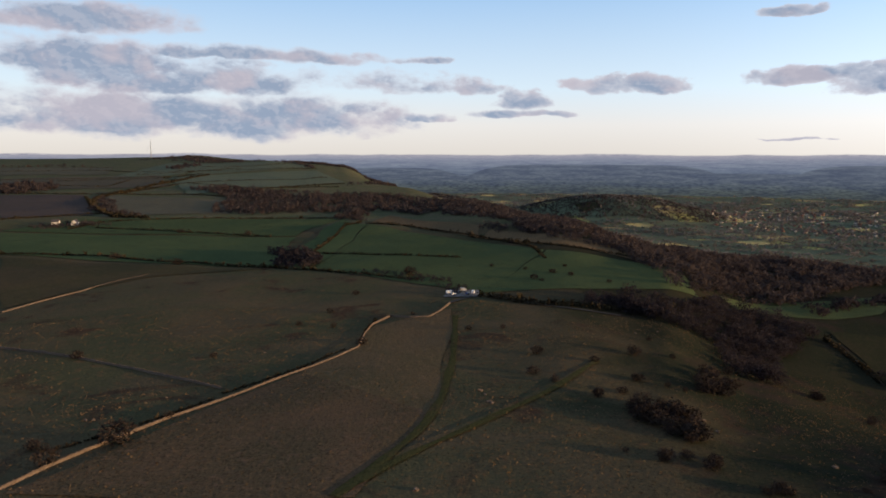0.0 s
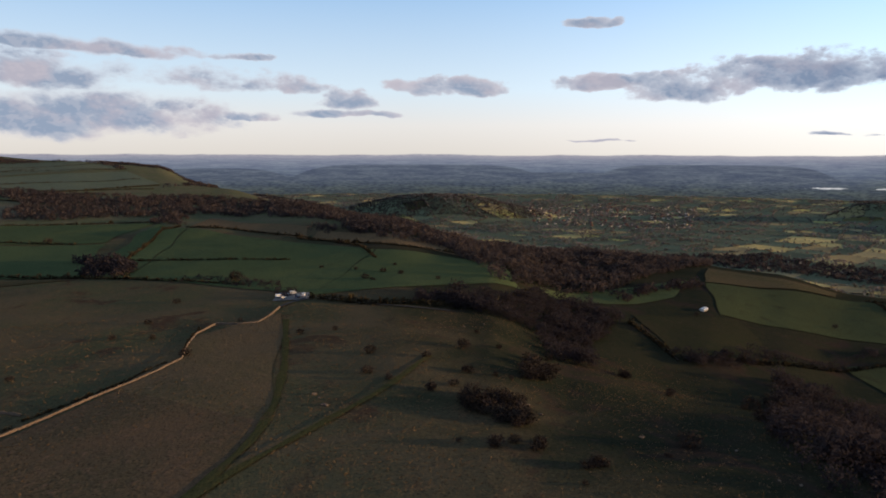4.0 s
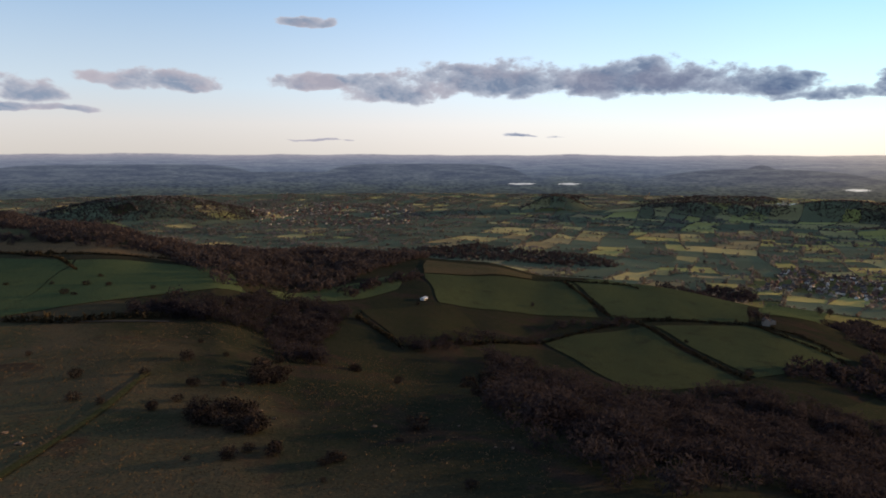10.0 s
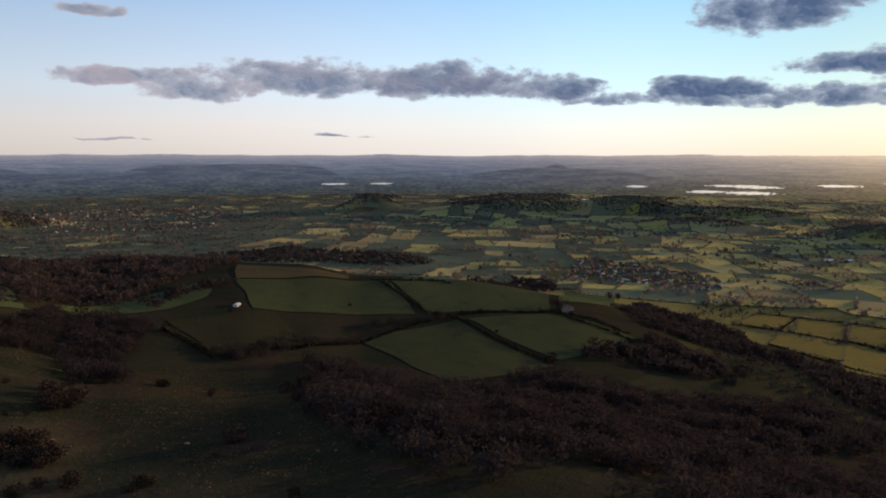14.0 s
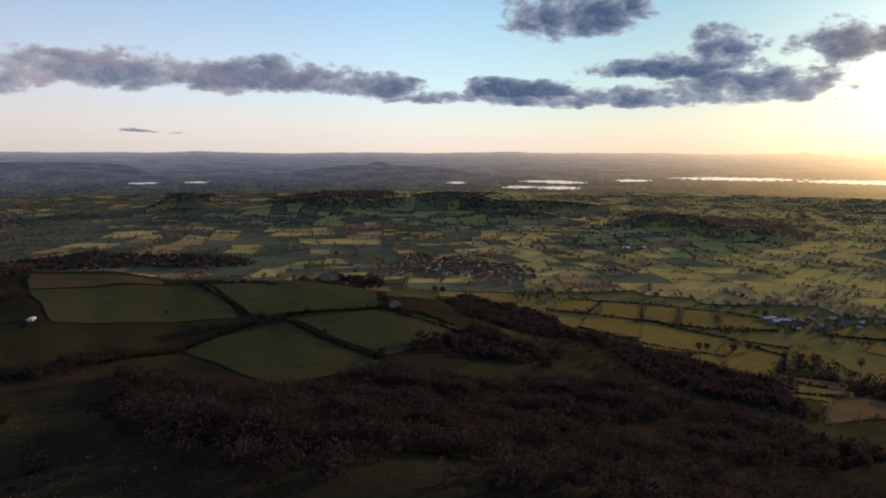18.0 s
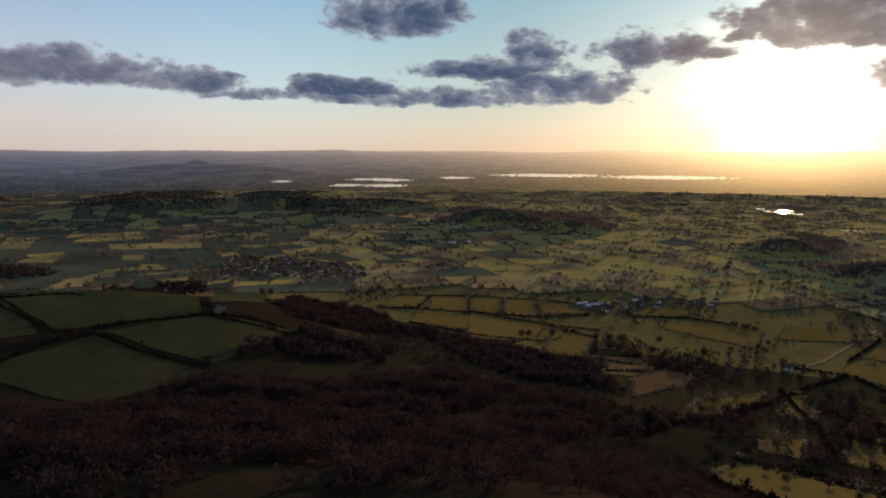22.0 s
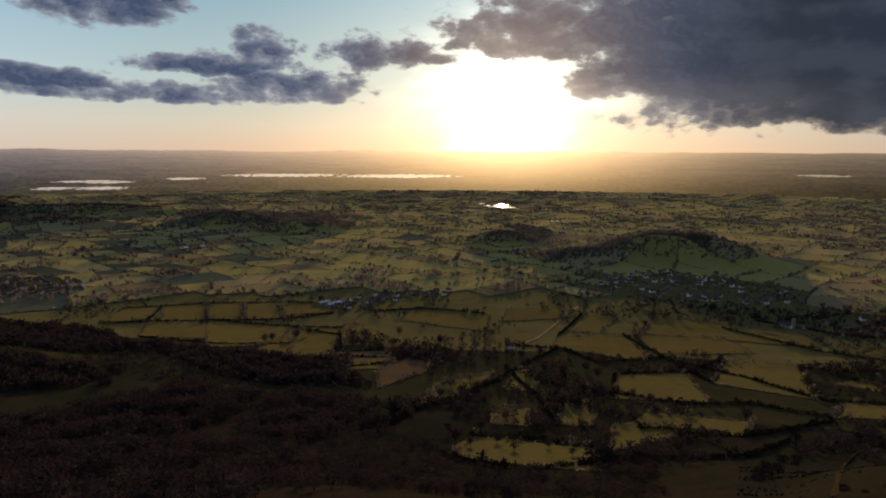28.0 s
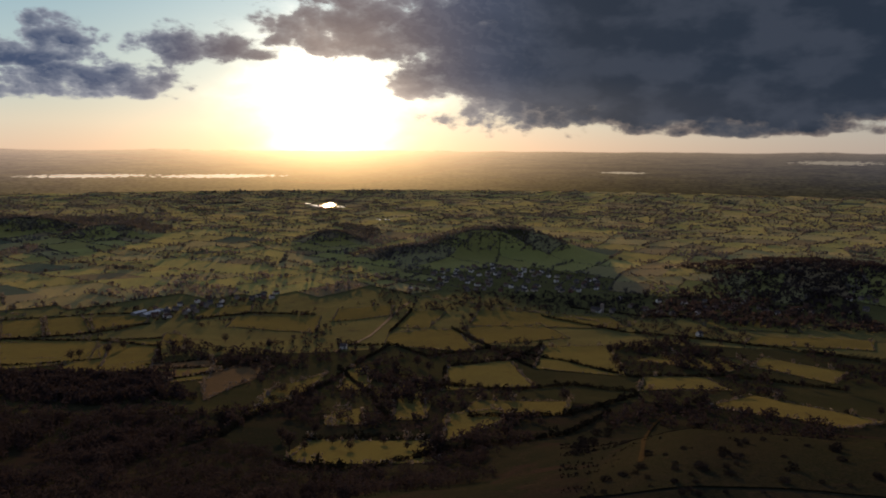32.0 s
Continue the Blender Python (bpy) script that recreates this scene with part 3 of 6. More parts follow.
# ---- mesh helpers ----
def mesh_of(name, verts, tris, mat):
    """A mesh from arrays of points and triangles."""
    me = bpy.data.meshes.new(name)
    verts, tris = np.asarray(verts, np.float32), np.asarray(tris, np.int32)
    me.vertices.add(len(verts))
    me.vertices.foreach_set("co", verts.ravel())
    me.loops.add(tris.size)
    me.loops.foreach_set("vertex_index", tris.ravel())
    me.polygons.add(len(tris))
    me.polygons.foreach_set("loop_start", np.arange(0, tris.size, 3, dtype=np.int32))
    me.update(calc_edges=True)
    me.materials.append(mat)
    return me


def part(name, data, mat, parent=None, label=""):
    """Links a bmesh, or a pair of arrays, as one mesh object under a thing."""
    if isinstance(data, bmesh.types.BMesh):
        me = bpy.data.meshes.new(name)
        data.to_mesh(me)
        data.free()
        me.materials.append(mat)
    elif isinstance(data, bpy.types.Mesh):
        me = data
    else:
        me = mesh_of(name, data[0], data[1], mat)
    ob = new(name, me)
    if parent is not None:
        ob.parent = parent
    if label:
        ob["label"] = label
    return ob


def merged(shapes, spots, sizes, rng, tall=None):
    """Many copies of a few shapes as one pair of arrays: each at its spot, turned and scaled."""
    vs, fs, base = [], [], 0
    spots = np.asarray(spots, float)
    sizes = np.asarray(sizes, float)
    turn = rng.uniform(0, 2 * np.pi, len(spots))
    pick = rng.integers(0, len(shapes), len(spots))
    tall = np.ones(len(spots)) if tall is None else np.asarray(tall, float)
    for k, (v, f) in enumerate(shapes):
        m = pick == k
        n = int(m.sum())
        if not n:
            continue
        c, s = np.cos(turn[m])[:, None], np.sin(turn[m])[:, None]
        x = (v[None, :, 0] * c - v[None, :, 1] * s) * sizes[m][:, None]
        y = (v[None, :, 0] * s + v[None, :, 1] * c) * sizes[m][:, None]
        z = v[None, :, 2] * (sizes[m] * tall[m])[:, None]
        p = np.stack([x, y, z], -1) + spots[m][:, None, :]
        vs.append(p.reshape(-1, 3))
        fs.append((f[None] + (np.arange(n) * len(v))[:, None, None] + base).reshape(-1, 3))
        base += n * len(v)
    return np.concatenate(vs), np.concatenate(fs)


def sprays(rng, n, wide, low, high, size, shell=0.5, slim=0.45):
    """Small crossing sprays of twig or leaf that fill a rounded crown of half-width `wide` between two heights."""
    d = rng.normal(size=(n, 3))
    d /= np.linalg.norm(d, axis=1)[:, None]
    reach = rng.uniform(shell, 1.0, n) * (1 + 0.22 * np.sin(5 * np.arctan2(d[:, 1], d[:, 0]) + rng.uniform(0, 6)) * np.cos(3 * d[:, 2] + 1))
    c = d * reach[:, None] * [wide, wide, (high - low) / 2] + [0, 0, (high + low) / 2]
    a = d + rng.normal(size=(n, 3)) * 0.9
    a /= np.linalg.norm(a, axis=1)[:, None]
    b = np.cross(a, rng.normal(size=(n, 3)))
    b /= np.linalg.norm(b, axis=1)[:, None]
    s = size * rng.uniform(0.6, 1.4, n)[:, None]
    v = np.stack([c - a * s * 0.8 - b * s * slim, c + b * s * slim - a * s * 0.3, c + a * s * 1.1, c - b * s * slim * 0.6 + a * s * 0.2], 1).reshape(-1, 3)
    k = np.arange(n)[:, None] * 4
    return v, np.concatenate([k + [0, 1, 2], k + [0, 2, 3]])


def stacked(*shapes):
    vs, fs, base = [], [], 0
    for v, f in shapes:
        vs.append(v)
        fs.append(np.asarray(f) + base)
        base += len(v)
    return np.concatenate(vs), np.concatenate(fs)


def limb(a, b, ra, rb, sides=5):
    """A tapered round limb from a to b."""
    a, b = np.array(a, float), np.array(b, float)
    d = (b - a) / np.linalg.norm(b - a)
    u = np.cross(d, [0.3, 0.9, 0.1])
    u /= np.linalg.norm(u)
    w = np.cross(d, u)
    t = np.arange(sides) * 2 * np.pi / sides
    ring = np.cos(t)[:, None] * u + np.sin(t)[:, None] * w
    v = np.concatenate([a + ring * ra, b + ring * rb])
    f = []
    for i in range(sides):
        j = (i + 1) % sides
        f += [(i, j, sides + j), (i, sides + j, sides + i)]
    return v, np.array(f)


def bare_tree(rng, sprays_n=260):
    """A leafless broadleaf of unit height: trunk with limbs, and a crown of twigs."""
    wood = [limb((0, 0, -0.02), (0.01, 0, 0.34), 0.030, 0.020, 6)]
    for k in range(7):
        t = k * 2.4 + rng.uniform(-0.4, 0.4)
        r, h = rng.uniform(0.16, 0.34), rng.uniform(0.6, 0.92)
        wood.append(limb((0, 0, 0.22 + 0.02 * k), (r * math.cos(t), r * math.sin(t), h), 0.014, 0.004, 4))
    return stacked(*wood), sprays(rng, sprays_n, 0.40, 0.22, 1.0, 0.10, 0.3, 0.2)


def in_poly(x, y, poly):
    inside = np.zeros(len(x), bool)
    for (ax, ay), (bx, by) in zip(poly, poly[1:] + poly[:1]):
        hit = ((ay > y) != (by > y)) & (x < (bx - ax) * (y - ay) / ((by - ay) or 1e-9) + ax)
        inside ^= hit
    return inside


rng = np.random.default_rng(11)
TREES = [bare_tree(rng) for _ in range(6)]
WOOD_CROWNS = [stacked(limb((0, 0, -0.03), (0, 0, 0.4), 0.02, 0.012, 4), sprays(rng, 88, 0.47, 0.10, 1.0, 0.090, 0.4, 0.36)) for _ in range(8)]
CLUMPS = [sprays(rng, 24, 0.62, 0.0, 1.0, 0.30, 0.5) for _ in range(6)]
MID_CROWNS = [sprays(rng, 26, 0.48, 0.06, 1.0, 0.20, 0.4, 0.38) for _ in range(8)]
FAR_CROWNS = [sprays(rng, 10, 0.5, 0.05, 1.0, 0.34, 0.35, 0.42) for _ in range(8)]
FAR_CLUMPS = [sprays(rng, 4, 0.62, 0.0, 1.0, 0.52, 0.35, 0.5) for _ in range(8)]
BUSHES = [sprays(rng, 420, 0.60, -0.05, 1.0, 0.085, 0.4, 0.38) for _ in range(6)]


def on_ground(x, y, lift=0.0):
    return np.stack([x, y, height(x, y) + lift], -1)

# ---- the ground: one sheet to the horizon ----
bearings = np.radians(np.concatenate([np.arange(-36, 150, 0.4), np.arange(150, 324, 3.0)]))
rings = np.concatenate([np.linspace(25, 150, 6)[:-1], np.geomspace(150, 4980, 210)])
gx, gy = rings[:, None] * np.sin(bearings), rings[:, None] * np.cos(bearings)
gz = height(gx, gy)
points = np.concatenate([np.stack([gx, gy, gz], -1).reshape(-1, 3), [[0, 0, 0]]])
nb, nr = len(bearings), len(rings)
i, j = np.meshgrid(np.arange(nr - 1), np.arange(nb), indexing="ij")
a, b, c, d = i * nb + j, i * nb + (j + 1) % nb, (i + 1) * nb + (j + 1) % nb, (i + 1) * nb + j
faces = np.concatenate([np.stack([a, d, c], -1).reshape(-1, 3), np.stack([a, c, b], -1).reshape(-1, 3)])
jj = np.arange(nb)
faces = np.concatenate([faces, np.stack([np.full(nb, nr * nb), jj, (jj + 1) % nb], -1)])
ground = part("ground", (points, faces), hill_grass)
ground.data.materials.append(foot_grass)
ground.data.materials.append(lowland)
face_z = points[faces][:, :, 2].mean(1)
ground.data.polygons.foreach_set("material_index", (face_z < -120).astype(np.int32) + (face_z < -170).astype(np.int32))
ground.data.polygons.foreach_set("use_smooth", np.ones(len(faces), bool))
tagged(ground, "rough brown-green hill grassland falling to a wide lowland", "ground", kind="structure")


def quad_sheet(quad, step, lift, wobble=0.0):
    """A patch that follows the ground between four plan corners."""
    q = np.array(quad, float)
    n = int(np.clip(max(np.linalg.norm(q[1] - q[0]), np.linalg.norm(q[2] - q[3])) / step, 2, 44))
    m = int(np.clip(max(np.linalg.norm(q[3] - q[0]), np.linalg.norm(q[2] - q[1])) / step, 2, 44))
    u, v = np.meshgrid(np.linspace(0, 1, n + 1), np.linspace(0, 1, m + 1), indexing="ij")
    u, v = u[..., None], v[..., None]
    p = q[0] * (1 - u) * (1 - v) + q[1] * u * (1 - v) + q[2] * u * v + q[3] * (1 - u) * v
    if wobble:
        p = p + wobble * np.stack([np.sin(p[..., 1] / 19 + p[..., 0] / 31), np.sin(p[..., 0] / 23 - p[..., 1] / 37)], -1)
    x, y = p[..., 0].ravel(), p[..., 1].ravel()
    z = height(x, y) + lift + 0.0004 * np.hypot(x, y)
    k, l = np.meshgrid(np.arange(n), np.arange(m), indexing="ij")
    a = (k * (m + 1) + l).ravel()
    tri = np.concatenate([np.stack([a, a + m + 1, a + m + 2], -1), np.stack([a, a + m + 2, a + 1], -1)])
    return np.stack([x, y, z], -1), tri


FOOT_FIELDS = []


def field(quad, mat, label, lift=0.3):
    if lift > 0.9:
        FOOT_FIELDS.append(quad)
    ob = part("field", quad_sheet(quad, max(7.0, math.hypot(*quad[0]) / 55), 0.3 if lift > 0.9 else lift, 4.0 if lift > 0.9 else 1.5), mat)
    return tagged(ob, label, "field", "fields", "structure")


def line_points(path, step, rng, jitter):
    path = np.array(path, float)
    seg = np.hypot(*np.diff(path, axis=0).T)
    at = np.concatenate([[0], np.cumsum(seg)])
    s = np.arange(0, at[-1], step)
    x, y = np.interp(s, at, path[:, 0]), np.interp(s, at, path[:, 1])
    return x + rng.normal(0, jitter, len(s)), y + rng.normal(0, jitter, len(s))


def hedge_arrays(path, tall, rng, gaps=0.06, shapes=None):
    x, y = line_points(path, tall * (0.55 if shapes is None else 1.15), rng, tall * 0.16)
    keep = rng.uniform(size=len(x)) > gaps
    x, y = x[keep], y[keep]
    size = tall * rng.uniform(0.65, 1.25, len(x)) * (1 + 0.7 * (rng.uniform(size=len(x)) > 0.95))
    return merged(shapes or CLUMPS, on_ground(x, y, -0.2), size, rng)


def hedge(path, tall=2.4, label="dark leafless field hedge between pastures", mat=None):
    ob = part("hedge", hedge_arrays(path, tall, rng), mat or hedge_leaf)
    return tagged(ob, label, "hedge", "field hedges", "structure")


def wood(poly, spacing, tall, label):
    """Leafless woodland over a plan polygon."""
    p = np.array(poly, float)
    lo, hi = p.min(0), p.max(0)
    away, at_b = math.hypot(*p.mean(0)), math.degrees(math.atan2(*p.mean(0)))
    shapes = WOOD_CROWNS if away < 620 else MID_CROWNS if away < 1500 else FAR_CROWNS
    spacing = -spacing if spacing < 0 else max(spacing, away / 215)
    n = int((hi[0] - lo[0]) * (hi[1] - lo[1]) / spacing**2)
    x, y = rng.uniform(lo[0], hi[0], n), rng.uniform(lo[1], hi[1], n)
    bay = max(2.0, min(max(6.0, away / 45), 0.16 * float((hi - lo).min())))
    x2, y2 = x + bay * np.sin(y / (2.6 * bay)), y + bay * np.sin(x / (2.1 * bay))
    keep = in_poly(x2, y2, [tuple(q) for q in poly])
    x, y = x[keep], y[keep]
    lump = 1 + 0.28 * np.sin(x / 11 + 2 * np.sin(y / 19)) * np.sin(y / 13 + 1)
    size = tall * lump * rng.uniform(0.55, 1.2, len(x))
    # sunward woods beyond 1500 m take the haze-paled twigs
    ob = part("woodland", merged(shapes, on_ground(x, y), size, rng, rng.uniform(0.8, 1.1, len(x))), bare_twigs if away < (800 if at_b < 42 else 1500) else hazy_hedge if 82 < at_b < 128 and away > 1500 else brown_twigs)
    return tagged(ob, label, "woodland", "leafless woods", "stuff")

# ---- makers for ways, walls, bushes, trees and water ----
def ribbon(path, wide, step, lift):
    """A strip of the given width that follows the ground along a plan path."""
    p = np.array(path, float)
    seg = np.hypot(*np.diff(p, axis=0).T)
    at = np.concatenate([[0], np.cumsum(seg)])
    s = np.linspace(0, at[-1], max(3, int(at[-1] / step)))
    x, y = np.interp(s, at, p[:, 0]), np.interp(s, at, p[:, 1])
    for _ in range(6):
        x[1:-1], y[1:-1] = (x[:-2] + 2 * x[1:-1] + x[2:]) / 4, (y[:-2] + 2 * y[1:-1] + y[2:]) / 4
    dx_, dy_ = np.gradient(x), np.gradient(y)
    n = np.hypot(dx_, dy_) + 1e-9
    nx_, ny_ = -dy_ / n, dx_ / n
    half = wide / 2 * (1 + 0.18 * np.sin(s / 9) + 0.12 * np.sin(s / 3.7))
    cols = [(-1, 0), (-0.4, 0.04), (0.4, 0.04), (1, 0)]
    v = np.stack([np.stack([x + nx_ * half * c, y + ny_ * half * c, height(x + nx_ * half * c, y + ny_ * half * c) + lift + u], -1) for c, u in cols], 1)
    m, k = len(s), len(cols)
    a = (np.arange(m - 1)[:, None] * k + np.arange(k - 1)).ravel()
    return v.reshape(-1, 3), np.concatenate([np.stack([a, a + k, a + k + 1], -1), np.stack([a, a + k + 1, a + 1], -1)])


def way(path, wide, mat, label, name):
    return tagged(part(name, ribbon(path, wide, 4.0, 0.6), mat), label, "track" if name == "track" else "road", kind="structure")


def stone_wall(path, tall, label, mat):
    """A dry-stone wall: a battered body of uneven courses, and a coping of upright stones."""
    p = np.array(path, float)
    seg = np.hypot(*np.diff(p, axis=0).T)
    at = np.concatenate([[0], np.cumsum(seg)])
    s = np.arange(0, at[-1], 0.9)
    x, y = np.interp(s, at, p[:, 0]), np.interp(s, at, p[:, 1])
    for _ in range(8):
        x[1:-1], y[1:-1] = (x[:-2] + 2 * x[1:-1] + x[2:]) / 4, (y[:-2] + 2 * y[1:-1] + y[2:]) / 4
    gx_, gy_ = np.gradient(x), np.gradient(y)
    n = np.hypot(gx_, gy_) + 1e-9
    nx_, ny_ = -gy_ / n, gx_ / n
    drop = np.where(rng.uniform(size=len(s)) > 0.985, 0.45, 1.0) * rng.uniform(0.9, 1.08, len(s)) * tall
    rows = []
    for side, frac in ((-0.42, 0), (-0.36, 0.33), (-0.33, 0.66), (-0.26, 1), (0.26, 1), (0.33, 0.66), (0.36, 0.33), (0.42, 0)):
        w = side * rng.uniform(0.85, 1.15, len(s))
        rows.append(np.stack([x + nx_ * w, y + ny_ * w, height(x, y) - 0.3 + (drop + 0.5) * frac], -1))
    v = np.stack(rows, 1)
    m, k = v.shape[:2]
    a = (np.arange(m - 1)[:, None] * k + np.arange(k - 1)).ravel()
    ob = tagged(new("stone_wall"), label, "stone wall", "dry-stone walls", "structure")
    part("wall_body", (v.reshape(-1, 3), np.concatenate([np.stack([a, a + k, a + k + 1], -1), np.stack([a, a + k + 1, a + 1], -1)])), mat, ob)
    stone = np.array([(sx, sy, sz) for sx in (-0.5, 0.5) for sy in (-0.5, 0.5) for sz in (0, 1)], float)
    box = np.array([(0, 1, 3), (0, 3, 2), (4, 6, 7), (4, 7, 5), (0, 4, 5), (0, 5, 1), (2, 3, 7), (2, 7, 6), (1, 5, 7), (1, 7, 3)])
    shapes = [(stone * [0.4, 0.62, 0.5] * rng.uniform(0.6, 0.9, 3) + rng.normal(0, 0.04, (8, 3)), box) for _ in range(5)]
    u = np.arange(0, at[-1], 0.55)
    cx, cy = np.interp(u, s, x), np.interp(u, s, y)
    cope = part("coping", merged(shapes, np.stack([cx, cy, height(cx, cy) + np.interp(u, s, drop) + 0.1], -1), rng.uniform(0.7, 1.2, len(u)), rng), mat, ob, "row of upright coping stones")
    cope["kind"] = "stuff"
    return ob


BUSH_MESHES = [mesh_of("bush", v, f, scrub_leaf) for v, f in BUSHES]
TREE_MESHES = [(mesh_of("trunk", *w, bark), mesh_of("crown", *c, bare_twigs)) for w, c in TREES]
BUSH_WORDS = ("rounded dark thorn bush on rough grass", "leafless hawthorn bush on the open hillside", "low dark gorse bush on rough grazing")


def bush(x, y, tall):
    k = (abs(x) * 7 + abs(y) * 3) % 6
    ob = new("bush", BUSH_MESHES[k])
    wide = 1.0 + 0.12 * ((x + y) % 5)
    ob.matrix_world = Matrix.LocRotScale((x, y, float(height(x, y)) - 0.15), Euler((0, 0, (x * 13 + y * 5) % 6)), (tall * wide, tall * wide, tall))
    return tagged(ob, BUSH_WORDS[(abs(x) + abs(y)) % 3], "bush", "hillside bushes")


def tree(x, y, tall):
    k = (abs(x) * 5 + abs(y)) % 6
    ob = new("tree")
    ob.matrix_world = Matrix.LocRotScale((x, y, float(height(x, y))), Euler((0, 0, (x * 3 + y * 11) % 6)), (tall * 1.05, tall * 1.05, tall))
    for me in TREE_MESHES[k]:
        part(me.name.split(".")[0], me, None, ob)
    return tagged(ob, "leafless broadleaf tree standing among lowland hedges" if float(height(x, y)) < -130 else "leafless broadleaf tree on the hillside", "tree", "lone trees")


def water(quad):
    """Standing flood water: a level sheet with a ragged shore."""
    q = np.array(quad, float)
    c = q.mean(0)
    n = 40
    t = np.arange(n) / n * 4
    k = t.astype(int)
    p = q[k] * (1 - (t - k))[:, None] + q[(k + 1) % 4] * (t - k)[:, None]
    p = c + (p - c) * rng.uniform(0.45, 1.15, n)[:, None]
    z = float(height(*c)) + 2.2 + 0.045 * float(np.ptp(np.hypot(q[:, 0], q[:, 1])))
    v = np.concatenate([np.column_stack([p, np.full(n, z)]), [[*c, z]]])
    f = np.array([(i, (i + 1) % n, n) for i in range(n)])
    return tagged(part("flood_water", (v, f), still_water), "still flood water lying on the lowland, shining with sky", "water", "flood water", "structure")


# ---- fields of the hill ----
field([(-452, 703), (-153, 615), (-183, 855), (-550, 858)], pasture, "smooth green winter pasture on the hilltop")
field([(-557, 869), (-185, 864), (-166, 1116), (-527, 1020)], pasture, "smooth green winter pasture on the hilltop")
field([(-152, 615), (-116, 603), (-105, 958), (-162, 1106)], pasture, "smooth green winter pasture on the hilltop")
field([(-115, 603), (28, 504), (106, 717), (-103, 958)], pasture, "smooth green winter pasture on the hilltop")
field([(28, 504), (206, 545), (223, 659), (108, 717)], pasture, "green sheep pasture dotted with thorn bushes")
field([(-111, 1056), (41, 828), (52, 939), (-92, 1198)], stubble, "pale brown stubble field along the brow")
field([(43, 824), (227, 673), (252, 755), (63, 900)], stubble, "pale brown stubble field along the brow")
field([(-289, 445), (-245, 579), (-156, 604), (-439, 683)], rough_grass, "rough brown-green upland grazing")
field([(-130, 193), (-26, 193), (-3, 259), (-67, 309)], bracken_grass, "brown bracken-strewn hill pasture beside a wall")
field([(-67, 309), (-3, 259), (7, 443), (-41, 405)], bracken_grass, "brown bracken-strewn hill pasture beside a wall")
field([(-518, 1052), (-350, 1142), (-430, 1377), (-690, 1431)], far_dull, "dull brown upland field")
field([(-639, 1000), (-543, 1077), (-729, 1413), (-882, 1387)], ploughed, "dull ploughed upland field")
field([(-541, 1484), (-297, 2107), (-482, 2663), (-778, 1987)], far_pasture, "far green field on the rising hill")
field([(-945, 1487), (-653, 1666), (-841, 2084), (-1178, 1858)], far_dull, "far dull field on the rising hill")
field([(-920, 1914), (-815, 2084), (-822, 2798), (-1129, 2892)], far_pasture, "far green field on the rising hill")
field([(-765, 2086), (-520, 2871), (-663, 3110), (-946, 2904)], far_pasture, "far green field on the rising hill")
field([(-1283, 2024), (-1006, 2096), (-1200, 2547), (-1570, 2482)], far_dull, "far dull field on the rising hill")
field([(241, 560), (327, 571), (356, 650), (238, 590)], pasture, "narrow green field between two woods")
field([(327, 571), (388, 602), (460, 690), (356, 650)], pasture, "narrow green field between two woods")
field([(476, 680), (625, 647), (645, 668), (545, 775)], rough_grass, "pale straw-coloured field on the brow", 0.6)
field([(300, 527), (274, 417), (375, 429), (407, 531)], dark_grass, "dull green grazing below a barn")
field([(398, 541), (551, 471), (669, 622), (474, 676)], dark_pasture, "rounded green hill pasture")
field([(564, 462), (711, 396), (1303, 754), (669, 616)], dark_pasture, "rounded green hill pasture")
field([(436, 437), (373, 285), (490, 270), (559, 421)], dark_pasture, "dark green hillside pasture")
field([(575, 419), (514, 276), (708, 289), (701, 390)], dark_pasture, "bright green pasture on the hill spur")
field([(1057, 1517), (1235, 1266), (1270, 1521), (1172, 1681)], gold_pasture, "yellow-green field under the wood")
field([(775, 424), (874, 401), (1400, 619), (1296, 690)], pasture, "small green paddock")
field([(493, 215), (597, 125), (731, 145), (778, 238)], dark_grass, "dull hillside grazing below a wood")
field([(645, 175), (600, 121), (698, 123), (881, 256)], dark_grass, "dull hillside grazing below a wood")
field([(641, 65), (591, -64), (654, -38), (735, 58)], dark_grass, "dull hillside grazing beside a belt of trees")
field([(292, 79), (328, 24), (409, -40), (359, 62)], dark_grass, "dull clearing among woods")
# ---- fields at the foot of the hill ----
field([(1073, 237), (997, 19), (1171, 24), (1176, 250)], gold_pasture, "sunlit yellow-green lowland pasture between hedges", 1.0)
field([(1226, 324), (1219, 257), (1381, 265), (1365, 326)], gold_pasture, "sunlit yellow-green lowland pasture between hedges", 1.0)
field([(1207, 231), (1215, 163), (1381, 182), (1384, 260)], gold_pasture, "sunlit yellow-green lowland pasture between hedges", 1.0)
field([(1219, 156), (1209, 99), (1381, 115), (1384, 174)], gold_pasture, "sunlit yellow-green lowland pasture between hedges", 1.0)
field([(1209, 92), (1205, 34), (1381, 51), (1379, 108)], gold_pasture, "sunlit yellow-green lowland pasture between hedges", 1.0)
field([(1232, 31), (1251, -51), (1342, -58), (1347, 38)], gold_pasture, "sunlit yellow-green lowland pasture between hedges", 1.0)
field([(919, 67), (871, -35), (1046, -56), (1118, 10)], gold_pasture, "sunlit yellow-green lowland pasture between hedges", 1.0)
field([(1248, -125), (1281, -230), (1359, -247), (1333, -132)], gold_pasture, "sunlit yellow-green lowland pasture between hedges", 1.0)
field([(1099, -64), (986, -84), (1121, -98), (1150, -72)], gold_pasture, "sunlit yellow-green lowland pasture between hedges", 1.0)
field([(786, -33), (822, -103), (911, -113), (910, -40)], stubble, "bare brown lowland field", 1.0)
